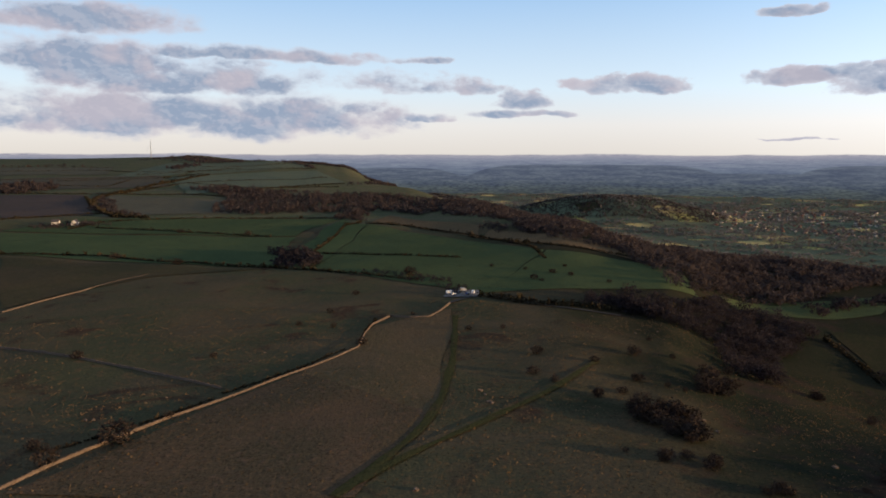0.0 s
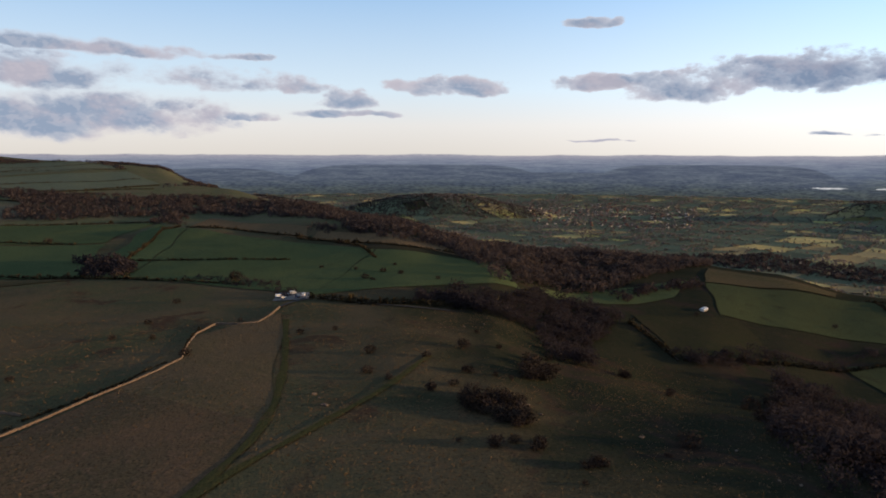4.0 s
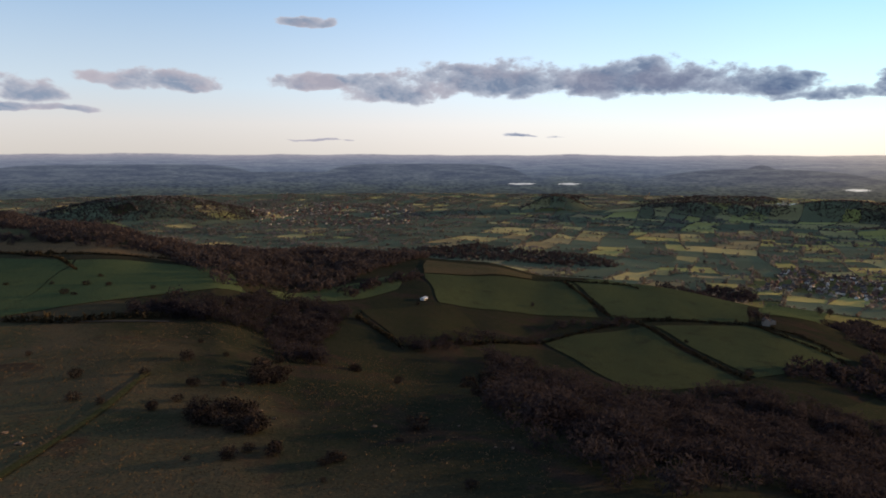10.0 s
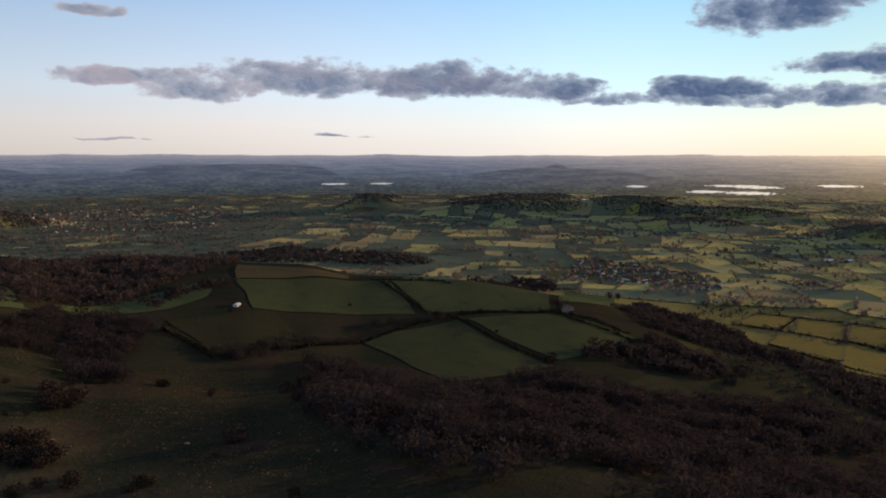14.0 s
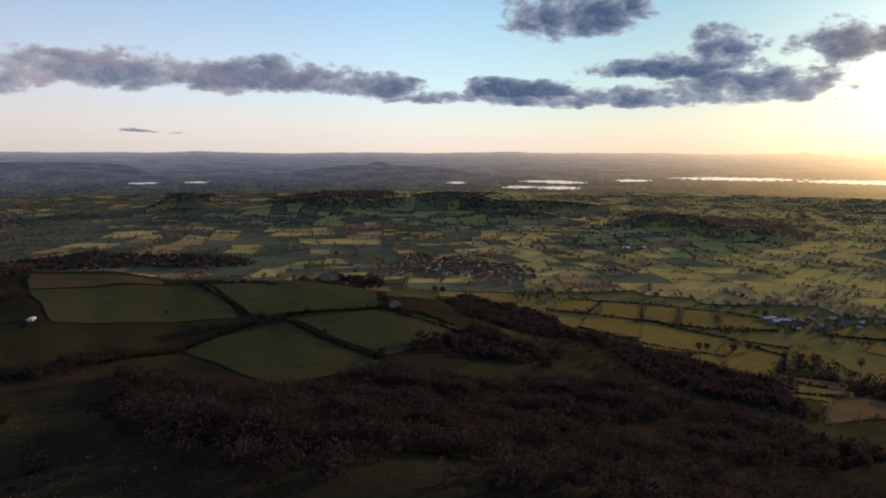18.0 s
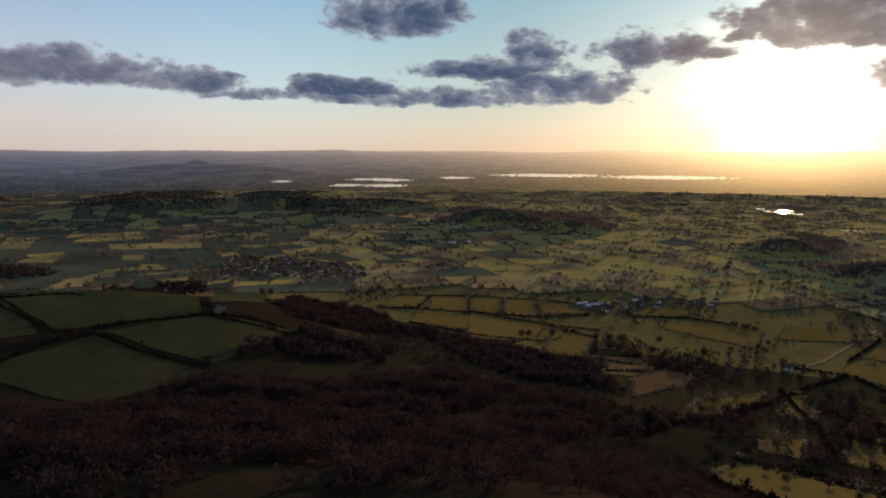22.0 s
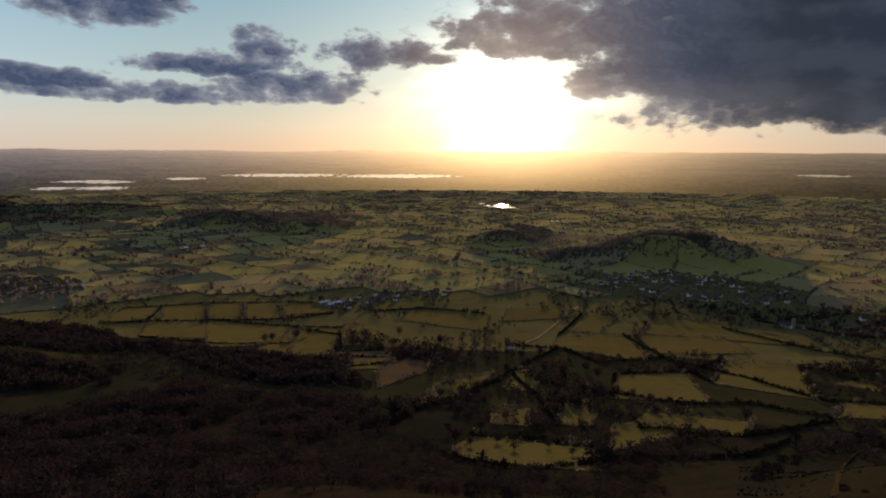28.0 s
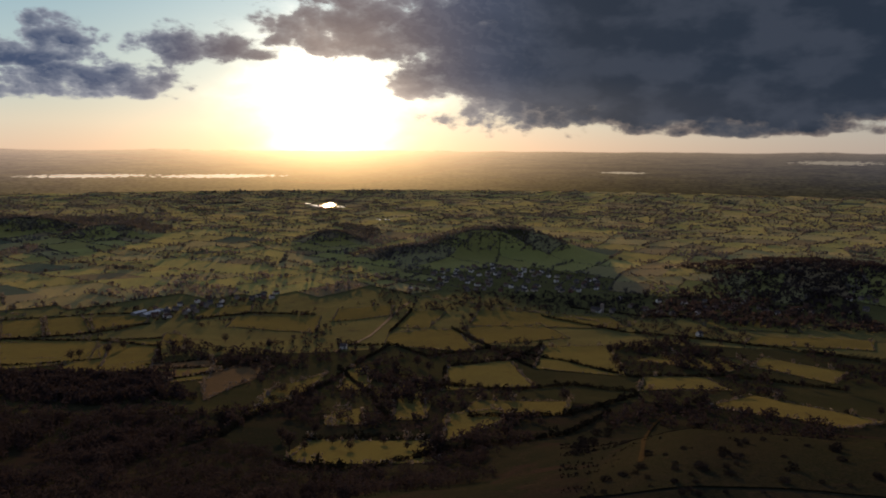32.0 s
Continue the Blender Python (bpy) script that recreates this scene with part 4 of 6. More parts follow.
field([(658, -72), (825, -174), (872, -167), (804, -89)], stubble, "straw-coloured rough field with an orchard row", 1.0)
field([(894, -341), (796, -434), (965, -495), (989, -386)], gold_pasture, "sunlit yellow-green lowland pasture between hedges", 1.0)
field([(394, -89), (322, -156), (403, -187), (453, -116)], gold_pasture, "sunlit yellow-green lowland pasture between hedges", 1.0)
field([(585, -284), (568, -377), (708, -436), (708, -351)], gold_pasture, "sunlit yellow-green lowland pasture between hedges", 1.0)
field([(506, -458), (484, -556), (546, -591), (568, -523)], gold_pasture, "sunlit yellow-green lowland pasture between hedges", 1.0)
field([(652, -200), (633, -226), (761, -268), (760, -241)], gold_pasture, "sunlit yellow-green lowland pasture between hedges", 1.0)
field([(492, -195), (481, -219), (646, -290), (650, -261)], gold_pasture, "sunlit yellow-green lowland pasture between hedges", 1.0)
field([(396, -192), (449, -275), (486, -286), (484, -240)], gold_pasture, "sunlit yellow-green lowland pasture between hedges", 1.0)
field([(660, -438), (582, -509), (759, -631), (784, -535)], gold_pasture, "sunlit yellow-green lowland pasture between hedges", 1.0)
field([(987, -527), (854, -746), (955, -789), (1109, -613)], gold_pasture, "sunlit yellow-green lowland pasture between hedges", 1.0)
field([(1029, -412), (991, -455), (1117, -548), (1157, -492)], gold_pasture, "sunlit yellow-green lowland pasture between hedges", 1.0)
field([(836, -472), (827, -613), (947, -642), (978, -510)], gold_pasture, "sunlit yellow-green lowland pasture between hedges", 1.0)
field([(649, -585), (554, -635), (599, -725), (681, -662)], gold_pasture, "sunlit yellow-green lowland pasture between hedges", 1.0)
field([(572, -694), (472, -706), (513, -787), (613, -762)], gold_pasture, "sunlit yellow-green lowland pasture between hedges", 1.0)
field([(425, -468), (320, -496), (330, -561), (458, -557)], gold_pasture, "sunlit yellow-green lowland pasture between hedges", 1.0)
field([(686, -816), (583, -952), (633, -1017), (722, -870)], gold_pasture, "sunlit yellow-green lowland pasture between hedges", 1.0)
field([(557, -94), (644, -163), (756, -218), (688, -140)], gold_pasture, "sunlit yellow-green lowland pasture between hedges", 1.0)
field([(493, -142), (483, -170), (550, -189), (551, -164)], gold_pasture, "sunlit yellow-green lowland pasture between hedges", 1.0)
field([(479, -250), (439, -322), (486, -362), (521, -284)], gold_pasture, "sunlit yellow-green lowland pasture between hedges", 1.0)
field([(942, 125), (982, 31), (1131, 23), (1221, 159)], gold_pasture, "sunlit yellow-green lowland pasture between hedges", 1.2)
field([(932, 17), (936, -41), (1109, -66), (1145, 4)], gold_pasture, "sunlit yellow-green lowland pasture between hedges", 1.2)
field([(1153, -164), (1044, -284), (1179, -332), (1251, -198)], gold_pasture, "sunlit yellow-green lowland pasture between hedges", 1.2)
field([(1231, 160), (1192, 97), (1372, 109), (1385, 178)], gold_pasture, "sunlit yellow-green lowland pasture between hedges", 1.2)
field([(1122, -335), (1128, -441), (1227, -492), (1226, -378)], gold_pasture, "sunlit yellow-green lowland pasture between hedges", 1.2)
field([(1271, -128), (1279, -228), (1343, -245), (1339, -136)], gold_pasture, "sunlit yellow-green lowland pasture between hedges", 1.2)
field([(771, -44), (775, -90), (857, -107), (875, -44)], gold_pasture, "sunlit yellow-green lowland pasture between hedges", 1.2)
field([(806, -866), (711, -971), (788, -1045), (867, -903)], gold_pasture, "sunlit yellow-green lowland pasture between hedges", 1.2)
field([(1555, -892), (1347, -1042), (1499, -1121), (1662, -971)], gold_pasture, "sunlit yellow-green lowland pasture between hedges", 1.2)
field([(1158, -927), (1216, -1169), (1073, -1280), (1281, -1213)], gold_pasture, "sunlit yellow-green lowland pasture between hedges", 1.2)
field([(170, -128), (119, -205), (273, -465), (401, -393)], dark_grass, "brown hill spur with sheep tracks and scrub")
# ---- woods ----
wood([(-601, 3245), (-324, 3083), (-349, 3985), (-585, 4764), (-916, 4712), (-777, 3822)], -12, 10, "brown leafless wood on the far scarp")
wood([(-577, 1570), (-498, 1689), (-344, 1605), (-118, 1737), (40, 1560), (0, 1174), (-85, 1251), (-221, 1211), (-339, 1145), (-415, 1330)], -9, 10, "long brown leafless wood below the brow")
wood([(0, 1600), (150, 1500), (280, 1250), (330, 1050), (260, 800), (220, 676), (169, 748), (147, 795), (96, 1016), (0, 1174)], -7.5, 9, "brown leafless wood hanging on the scarp")
wood([(-892, 1404), (-1058, 1711), (-972, 1731), (-813, 1456)], 9, 9, "dark leafless copse on the plateau")
wood([(-1597, 2525), (-1307, 2576), (-1310, 2606), (-1600, 2556)], 11, 9, "thin far shelter belt on the plateau")
wood([(-1425, 3256), (-1355, 3240), (-1360, 3290), (-1425, 3300)], 10, 11, "small copse on the skyline")
wood([(-1210, 3100), (-1155, 3110), (-1155, 3140), (-1210, 3140)], 10, 11, "small copse on the skyline")
wood([(-1060, 2985), (-705, 3071), (-525, 2898), (-473, 2794), (-450, 2830), (-515, 2945), (-700, 3115), (-1060, 3035)], 10, 9, "line of leafless trees under the hill crest")
wood([(165, 545), (173, 526), (247, 606), (364, 668), (465, 708), (520, 760), (699, 1036), (587, 1104), (428, 1175), (266, 1071), (190, 800), (215, 700)], -7, 10, "brown leafless broadleaf wood on the brow")
wood([(89, 481), (138, 481), (218, 533), (280, 530), (268, 498), (188, 372), (162, 364), (182, 437), (148, 441), (87, 451)], 5, 8, "tall leafless trees filling a small combe")
wood([(1155, 1831), (1220, 1585), (1315, 1358), (1462, 1209), (1567, 1420), (1528, 1605), (1524, 1853)], 7.5, 10, "dark leafless wood at the foot of the slope")
wood([(333, 382), (187, 220), (192, 180), (206, 157), (164, 120), (385, 54), (661, 97), (521, 161), (454, 256), (353, 270), (365, 378)], 6.2, 10, "dense dark leafless wood in the combe")
wood([(163, 134), (251, 135), (380, 99), (616, 33), (633, 70), (530, 188), (408, 227), (242, 192), (186, 198)], 6.5, 10, "dense dark leafless wood on the steep slope")
wood([(185, 84), (223, 27), (526, -24), (481, 37), (323, 96)], 7, 10, "leafless thicket low on the steep slope")
wood([(82, 477), (139, 439), (191, 442), (181, 384), (243, 446), (269, 548), (234, 569), (138, 490)], 6.5, 9, "leafless thorn wood in a small combe")
wood([(316, 571), (369, 586), (457, 656), (467, 687), (375, 619), (320, 601)], 6, 8, "belt of leafless trees beside a pasture")
wood([(261, 448), (271, 412), (306, 401), (426, 441), (554, 439), (564, 462), (388, 444), (285, 426)], 5.5, 7, "belt of leafless trees along a field edge")
wood([(548, 260), (621, 186), (752, 230), (747, 283), (621, 281)], 6.5, 11, "block of dark leafless woodland")
wood([(825, 356), (864, 198), (756, 84), (653, -28), (643, -80), (799, -45), (919, 88), (942, 200), (1167, 361), (1221, 503)], 6.5, 11, "long belt of leafless trees down the slope")
wood([(766, 525), (1256, 700), (1384, 786), (1406, 939)], 7, 10, "small leafless wood beside the village")
wood([(-161, 619), (-114, 603), (-137, 721), (-181, 725)], 5, 9, "copse of bare reddish-brown trees on the hilltop")
wood([(-86, 566), (-19, 529), (9, 490), (20, 520), (-21, 573), (-70, 594)], 4.5, 3.5, "brown thorn scrub beside a car park")
wood([(-707, 1375), (-575, 1156), (-486, 1049), (-433, 1034), (-460, 1082), (-514, 1124), (-595, 1232), (-707, 1424)], 5, 6, "line of leafless trees along an upland hedge")
wood([(-452, 1414), (-418, 1642), (-310, 1708), (-392, 1537)], 7, 7, "far leafless trees on the plateau")
wood([(-456, 941), (-510, 926), (-525, 888), (-567, 934), (-532, 983)], 7, 6, "leafless garden trees round a farmhouse")
wood([(-163, 1088), (-118, 1078), (-150, 1278), (-177, 1247)], 6, 8, "copse of bare trees on the brow")
wood([(42, 916), (84, 854), (88, 926), (51, 953)], 7, 6, "line of leafless trees on the brow")
wood([(-896, 1410), (-821, 1459), (-936, 1654), (-989, 1597)], 9, 9, "far dark copse on the plateau")
wood([(-1392, 3205), (-1196, 3270), (-897, 2896), (-771, 3046), (-759, 4839), (-815, 4831), (-766, 3123), (-1439, 3692)], 14, 10, "far trees along the hill crest")
wood([(-565, 2652), (-759, 4839), (-796, 4834), (-604, 2945)], -13, 10, "dark trees below the hill crest")
wood([(-266, 1886), (-87, 4439), (371, 3940), (349, 4489), (-177, 4946), (-301, 2266)], -11, 10, "brown leafless wood on the scarp edge")
wood([(-947, 2424), (-845, 2384), (-967, 2700), (-1062, 2748)], -13, 9, "far copse on the hill crest")
wood([(232, 21), (387, 7), (461, -54), (434, -92), (349, -77), (319, -149), (387, -208), (407, -256), (251, -148)], 6.5, 7, "thorn thicket low on the steep slope")
wood([(656, 20), (560, -47), (465, -46), (386, -6), (512, 37)], 8, 9, "leafless trees and scrub at the foot of the slope")
wood([(687, -152), (627, -173), (496, -155), (509, -122), (599, -117)], 9, 10, "leafless clump of tall trees between meadows")
wood([(808, -288), (637, -295), (509, -246), (501, -223), (643, -236)], 9, 10, "leafless clump of tall trees between meadows")
wood([(1057, -90), (902, -199), (789, -168), (829, -98), (962, -65)], 10, 9, "leafless trees around a lane")
wood([(1136, -520), (892, -889), (1123, -1111), (1155, -927), (1265, -627)], 16, 9, "trees and gardens on the village edge")
wood([(934, -837), (662, -1101), (1155, -1894), (1068, -1273), (1114, -1026)], -10, 10, "dark wooded hillside beyond the village")
wood([(1788, -634), (1690, -879), (2025, -930), (1835, -719)], -8, 8, "dark wood covering a small knoll")
wood([(767, -637), (739, -795), (554, -635), (607, -582)], 9, 9, "trees round a farm")
wood([(2871, 556), (2812, -147), (3438, -68), (3764, 353), (3525, 535)], -13, 11, "far dark wood on a low ridge")
wood([(3137, 3290), (3421, 3001), (3588, 3305), (3427, 3479)], -14, 11, "far wooded hill on the lowland")
wood([(3328, 2688), (3931, 2056), (4289, 2162), (4514, 2543), (4119, 2766)], -16, 11, "far wooded ridge on the lowland")
wood([(4033, 1919), (4136, 1445), (4660, 1667), (4558, 1969)], -16, 11, "far wooded hill on the lowland")
wood([(2153, -586), (2204, -817), (2822, -956), (2789, -840)], -10, 9, "dark wood covering a small knoll")
wood([(2593, -32), (2629, -221), (3245, -181), (3256, -65)], -12, 10, "far dark wood on a low ridge")
# ---- hedges ----
hedge([(-616, 1214), (-677, 1381), (-694, 1606), (-712, 1941), (-713, 2133)], 5.5, "tall tree-lined hedge across the plateau")
hedge([(-659, 1291), (-560, 1130), (-500, 1052), (-440, 1042)], 5.0, "tall tree-lined hedge across the plateau")
hedge([(-452, 703), (-333, 694), (-253, 651), (-154, 615), (-78, 580), (-20, 554)], 2.6)
hedge([(-134, 713), (-48, 691), (17, 675)], 2.6)
hedge([(-113, 1034), (-18, 919), (45, 840), (95, 743), (99, 663)], 2.6)
hedge([(32, 838), (130, 737), (191, 715), (231, 676)], 2.6)
hedge([(-463, 923), (-337, 890), (-214, 862)], 2.6)
hedge([(-126, 1068), (-134, 890), (-135, 720)], 2.6)
hedge([(-707, 1375), (-581, 1172), (-489, 1056), (-439, 1038)], 2.6)
hedge([(-688, 1381), (-679, 1569), (-663, 1803)], 2.6)
hedge([(-912, 1434), (-727, 1437), (-547, 1484), (-424, 1436)], 2.6)
hedge([(-490, 903), (-488, 991), (-424, 1031), (-321, 1083), (-178, 1128)], 2.6)
hedge([(-663, 1803), (-449, 1709), (-293, 2075)], 2.6)
hedge([(-1150, 1813), (-976, 1903), (-799, 2041)], 2.6)
hedge([(-879, 2248), (-704, 2464), (-511, 2822)], 2.6)
hedge([(-1570, 2482), (-1185, 2514)], 2.6)
hedge([(-628, 983), (-583, 1047), (-532, 1118)], 2.6)
hedge([(-1397, 2206), (-1181, 2306), (-886, 2221)], 2.6)
hedge([(-914, 2079), (-824, 2247), (-744, 2604)], 2.6)
hedge([(-663, 1803), (-572, 1942), (-446, 2087), (-379, 2293)], 2.6)
hedge([(-490, 1709), (-386, 1803), (-284, 1903)], 2.6)
hedge([(-992, 1793), (-855, 1908), (-778, 1987), (-762, 2224)], 2.6)
hedge([(-877, 2562), (-727, 2697), (-628, 3189)], 2.6)
hedge([(-944, 1655), (-793, 1649), (-836, 1865)], 2.6)
# dark scrub strips that also stand in for the ditch's shade
hedge([(-93, 284), (-79, 301), (-66, 321), (-50, 349)], 1.3, "strip of dark scrub standing in for ditch shade under a dry-stone wall")
hedge([(-136, 223), (-128, 230), (-121, 238)], 1.3, "strip of dark scrub standing in for ditch shade under a dry-stone wall")
hedge([(-118, 242), (-106, 259), (-95, 278)], 1.3, "strip of dark scrub standing in for ditch shade under a dry-stone wall")
hedge([(-45, 365), (-44, 393), (-41, 421)], 1.3, "strip of dark scrub standing in for ditch shade under a dry-stone wall")
hedge([(27, 489), (68, 464), (105, 459), (150, 457), (221, 559)], 4, "tall leafless hedge and trees along a lane")
hedge([(276, 413), (370, 423), (444, 430), (549, 442)], 3.0)
hedge([(654, 623), (567, 473), (566, 426), (526, 337), (500, 275)], 3.0)
hedge([(558, 449), (708, 394), (689, 355), (691, 304), (679, 274)], 3.0)
hedge([(648, 627), (733, 581), (728, 558)], 3.0)
hedge([(280, 497), (271, 413)], 3.0)
hedge([(982, 1411), (1145, 1306), (1315, 1096)], 3.0)
hedge([(1045, 1525), (1149, 1399), (1209, 1250)], 3.0)
hedge([(698, 388), (724, 352), (713, 301)], 3.0)
hedge([(1203, 324), (1206, 256), (1206, 156), (1200, 34), (1239, -55)], 3.0, "overgrown hedge with small trees between lowland pastures")
hedge([(1059, 234), (971, 117), (989, 19)], 3.0, "overgrown hedge with small trees between lowland pastures")
hedge([(1365, 326), (1394, 182), (1380, 41), (1353, -59)], 3.0, "overgrown hedge with small trees between lowland pastures")
hedge([(1129, 15), (1046, -56), (926, -50)], 3.0, "overgrown hedge with small trees between lowland pastures")
hedge([(912, -33), (908, -75), (917, -117)], 3.0, "overgrown hedge with small trees between lowland pastures")
hedge([(782, -33), (816, -102)], 3.0, "overgrown hedge with small trees between lowland pastures")
hedge([(807, -85), (850, -135), (831, -175)], 3.0, "overgrown hedge with small trees between lowland pastures")
hedge([(1215, 253), (1384, 260)], 1.7, "low hedge between lowland pastures")
hedge([(1216, 161), (1388, 181)], 1.7, "low hedge between lowland pastures")
hedge([(1211, 97), (1383, 113)], 1.7, "low hedge between lowland pastures")
hedge([(936, -288), (886, -355), (792, -364), (808, -466)], 3.6, "overgrown hedge with small trees between lowland pastures")
hedge([(890, -348), (802, -275), (666, -180), (557, -94), (455, -48)], 3.6, "overgrown hedge with small trees between lowland pastures")
hedge([(794, -466), (685, -500), (574, -510), (540, -619), (444, -683)], 3.6, "overgrown hedge with small trees between lowland pastures")
hedge([(624, -293), (554, -339), (561, -417), (501, -453)], 3.6, "overgrown hedge with small trees between lowland pastures")
hedge([(388, -81), (340, -116), (358, -176), (369, -271), (432, -362)], 3.6, "overgrown hedge with small trees between lowland pastures")
hedge([(1006, -682), (840, -720), (733, -788), (538, -891)], 3.6, "overgrown hedge with small trees between lowland pastures")
hedge([(983, -492), (836, -472), (660, -438)], 3.6, "overgrown hedge with small trees between lowland pastures")
hedge([(989, -386), (1155, -496)], 3.6, "overgrown hedge with small trees between lowland pastures")
hedge([(454, -114), (443, -151), (404, -186)], 3.6, "overgrown hedge with small trees between lowland pastures")
hedge([(591, -287), (710, -348), (716, -437), (798, -543)], 3.6, "overgrown hedge with small trees between lowland pastures")
hedge([(780, -239), (604, -218), (488, -190)], 3.6, "overgrown hedge with small trees between lowland pastures")
hedge([(471, -252), (437, -320), (486, -440)], 3.6, "overgrown hedge with small trees between lowland pastures")
hedge([(1212, 158), (1168, 88), (1138, 27), (1109, -66)], 3.6, "overgrown hedge with small trees between lowland pastures")
hedge([(875, -44), (857, -107), (858, -175)], 3.6, "overgrown hedge with small trees between lowland pastures")
hedge([(1256, -122), (1263, -230), (1192, -326)], 3.6, "overgrown hedge with small trees between lowland pastures")
hedge([(1062, -784), (934, -837), (861, -924)], 3.6, "overgrown hedge with small trees between lowland pastures")
# ---- ways ----
way([(-32, 193), (-19, 218), (-7, 245), (0, 277), (5, 331), (8, 426)], 3.4, trodden, "dark green grass track worn through bracken", "track")
way([(-28, 200), (-8, 226), (16, 252), (42, 281), (61, 309), (77, 335)], 3, trodden, "dark green grass track worn through bracken", "track")
way([(4, 460), (27, 497), (46, 481), (81, 453), (117, 447)], 2.6, tarmac, "narrow grey lane on the hill", "lane")
stone_wall([(-281, 434), (-277, 468), (-268, 504), (-263, 547), (-250, 581)], 0.4, "low pale dry-stone wall across rough grazing", limestone)
way([(188, -173), (224, -207), (327, -304), (364, -344), (394, -383), (415, -418)], 2.0, trodden_pale, "pale footpath on the hill spur", "track")
way([(890, -268), (974, -347), (1150, -461), (1256, -538)], 5, tarmac, "lowland lane between hedges", "lane")
# ---- dry-stone walls ----
stone_wall([(-133, 197), (-127, 214), (-117, 232), (-105, 255), (-90, 277), (-69, 310), (-52, 336), (-44, 354), (-44, 382), (-42, 408), (-33, 428), (-19, 422), (-8, 423), (-1, 441), (5, 461)], 0.7, "pale lichened dry-stone wall crossing the hill", limestone)
stone_wall([(-231, 352), (-205, 344), (-180, 334), (-146, 320), (-116, 303), (-95, 290)], 0.7, "ruined dry-stone wall on rough grazing", limestone)
stone_wall([(283, 494), (271, 412)], 0.9, "dark dry-stone wall at a field edge", dark_stone)
# ---- bushes ----
bush(-43, 360, 4.3)
bush(-73, 440, 3.3)
bush(-85, 402, 3.1)
bush(-64, 399, 3.4)
bush(-181, 334, 4.5)
bush(-114, 232, 8.6)
bush(-129, 215, 6.6)
bush(-140, 227, 4.2)
bush(48, 344, 4.7)
bush(42, 312, 4.0)
bush(50, 300, 3.4)
bush(35, 395, 3.0)
bush(15, 393, 3.0)
bush(75, 333, 3.5)
bush(100, 352, 5.6)
bush(90, 309, 3.8)
bush(121, 355, 2.8)
bush(66, 284, 4.5)
bush(75, 222, 4.6)
bush(91, 220, 4.2)
bush(95, 245, 7.3)
bush(-63, 496, 3.7)
bush(-28, 581, 7.7)
bush(-335, 884, 6.2)
bush(-246, 874, 7.4)
bush(-324, 681, 8.0)
bush(-246, 639, 6.7)
bush(-105, 256, 2.9)
bush(-115, 339, 2.4)
bush(200, 356, 4.9)
bush(118, 388, 2.7)
bush(173, 427, 3.5)
bush(78, 291, 3.1)
bush(109, 301, 2.5)
bush(75, 563, 4.7)
bush(95, 594, 4.5)
bush(108, 580, 3.9)
bush(134, 553, 3.3)
bush(44, 624, 3.1)
bush(77, 776, 4.5)
bush(73, 608, 3.0)
bush(80, 554, 2.8)
bush(111, 626, 3.1)
bush(-19, 431, 2.2)
bush(-2, 553, 2.7)
bush(74, 221, 3.7)
bush(89, 218, 4.6)
bush(103, 201, 3.6)
bush(99, 200, 2.8)
bush(106, 200, 2.8)
bush(148, 216, 6.0)
bush(133, 207, 1.7)
bush(199, 358, 4.9)
bush(215, 333, 4.1)
bush(66, 285, 3.5)
bush(89, 311, 3.3)
bush(102, 304, 2.5)
bush(93, 188, 1.9)
bush(213, 256, 3.4)
bush(201, 235, 3.7)
bush(321, 428, 4.5)
bush(369, 537, 3.8)
bush(241, 305, 3.3)
bush(63, 228, 1.9)
bush(327, 384, 5.1)
bush(515, 285, 7.0)
bush(707, 179, 12.3)
bush(635, 172, 9.0)
bush(129, 159, 3.0)
bush(134, 206, 1.7)
bush(104, 202, 3.6)
bush(203, 362, 4.2)
bush(208, 324, 2.6)
bush(83, 225, 3.4)
bush(93, 225, 3.0)
bush(556, 370, 3.4)
bush(661, 406, 3.9)
bush(348, -164, 11.7)
bush(436, -466, 7.7)
bush(429, -411, 6.2)
bush(171, -173, 1.7)
bush(320, -256, 4.3)
bush(344, -287, 3.9)
bush(260, -198, 4.1)
bush(360, -392, 2.8)
bush(173, -201, 1.6)
bush(325, -416, 3.7)
bush(171, -242, 1.8)
bush(364, -563, 4.6)
bush(383, -348, 3.2)
bush(153, -208, 1.4)
bush(297, -96, 3.4)
bush(324, -87, 4.2)
bush(80, 263, 6.2)
bush(82, 259, 3.8)
bush(96, 263, 4.8)
bush(77, 259, 6.6)
bush(86, 248, 5.3)
bush(88, 265, 4.1)
bush(100, 265, 5.4)
bush(95, 254, 5.9)
bush(93, 245, 6.2)
bush(90, 276, 4.0)
bush(88, 250, 6.0)
bush(82, 276, 6.0)
bush(90, 241, 4.1)
bush(82, 257, 3.7)
bush(92, 244, 5.5)
bush(93, 269, 6.1)
bush(93, 265, 6.3)
bush(86, 247, 4.6)
bush(82, 264, 5.8)
bush(82, 255, 6.1)
bush(87, 270, 4.2)
bush(78, 273, 4.9)
bush(93, 250, 5.3)
bush(97, 264, 4.4)
bush(76, 266, 4.5)
bush(93, 262, 4.8)
bush(130, 329, 7.2)
bush(121, 315, 6.6)
bush(133, 342, 5.3)
bush(140, 332, 4.9)
bush(130, 320, 5.6)
bush(131, 311, 6.3)
bush(138, 342, 5.6)
bush(129, 312, 6.6)
bush(123, 308, 5.7)
bush(152, 359, 4.9)
bush(120, 307, 6.2)
bush(144, 331, 5.8)
bush(386, -324, 5.3)
bush(356, -288, 5.2)
bush(323, -251, 5.1)
bush(271, -212, 4.0)
bush(297, -239, 3.0)
bush(361, -302, 4.1)
bush(299, -233, 4.7)
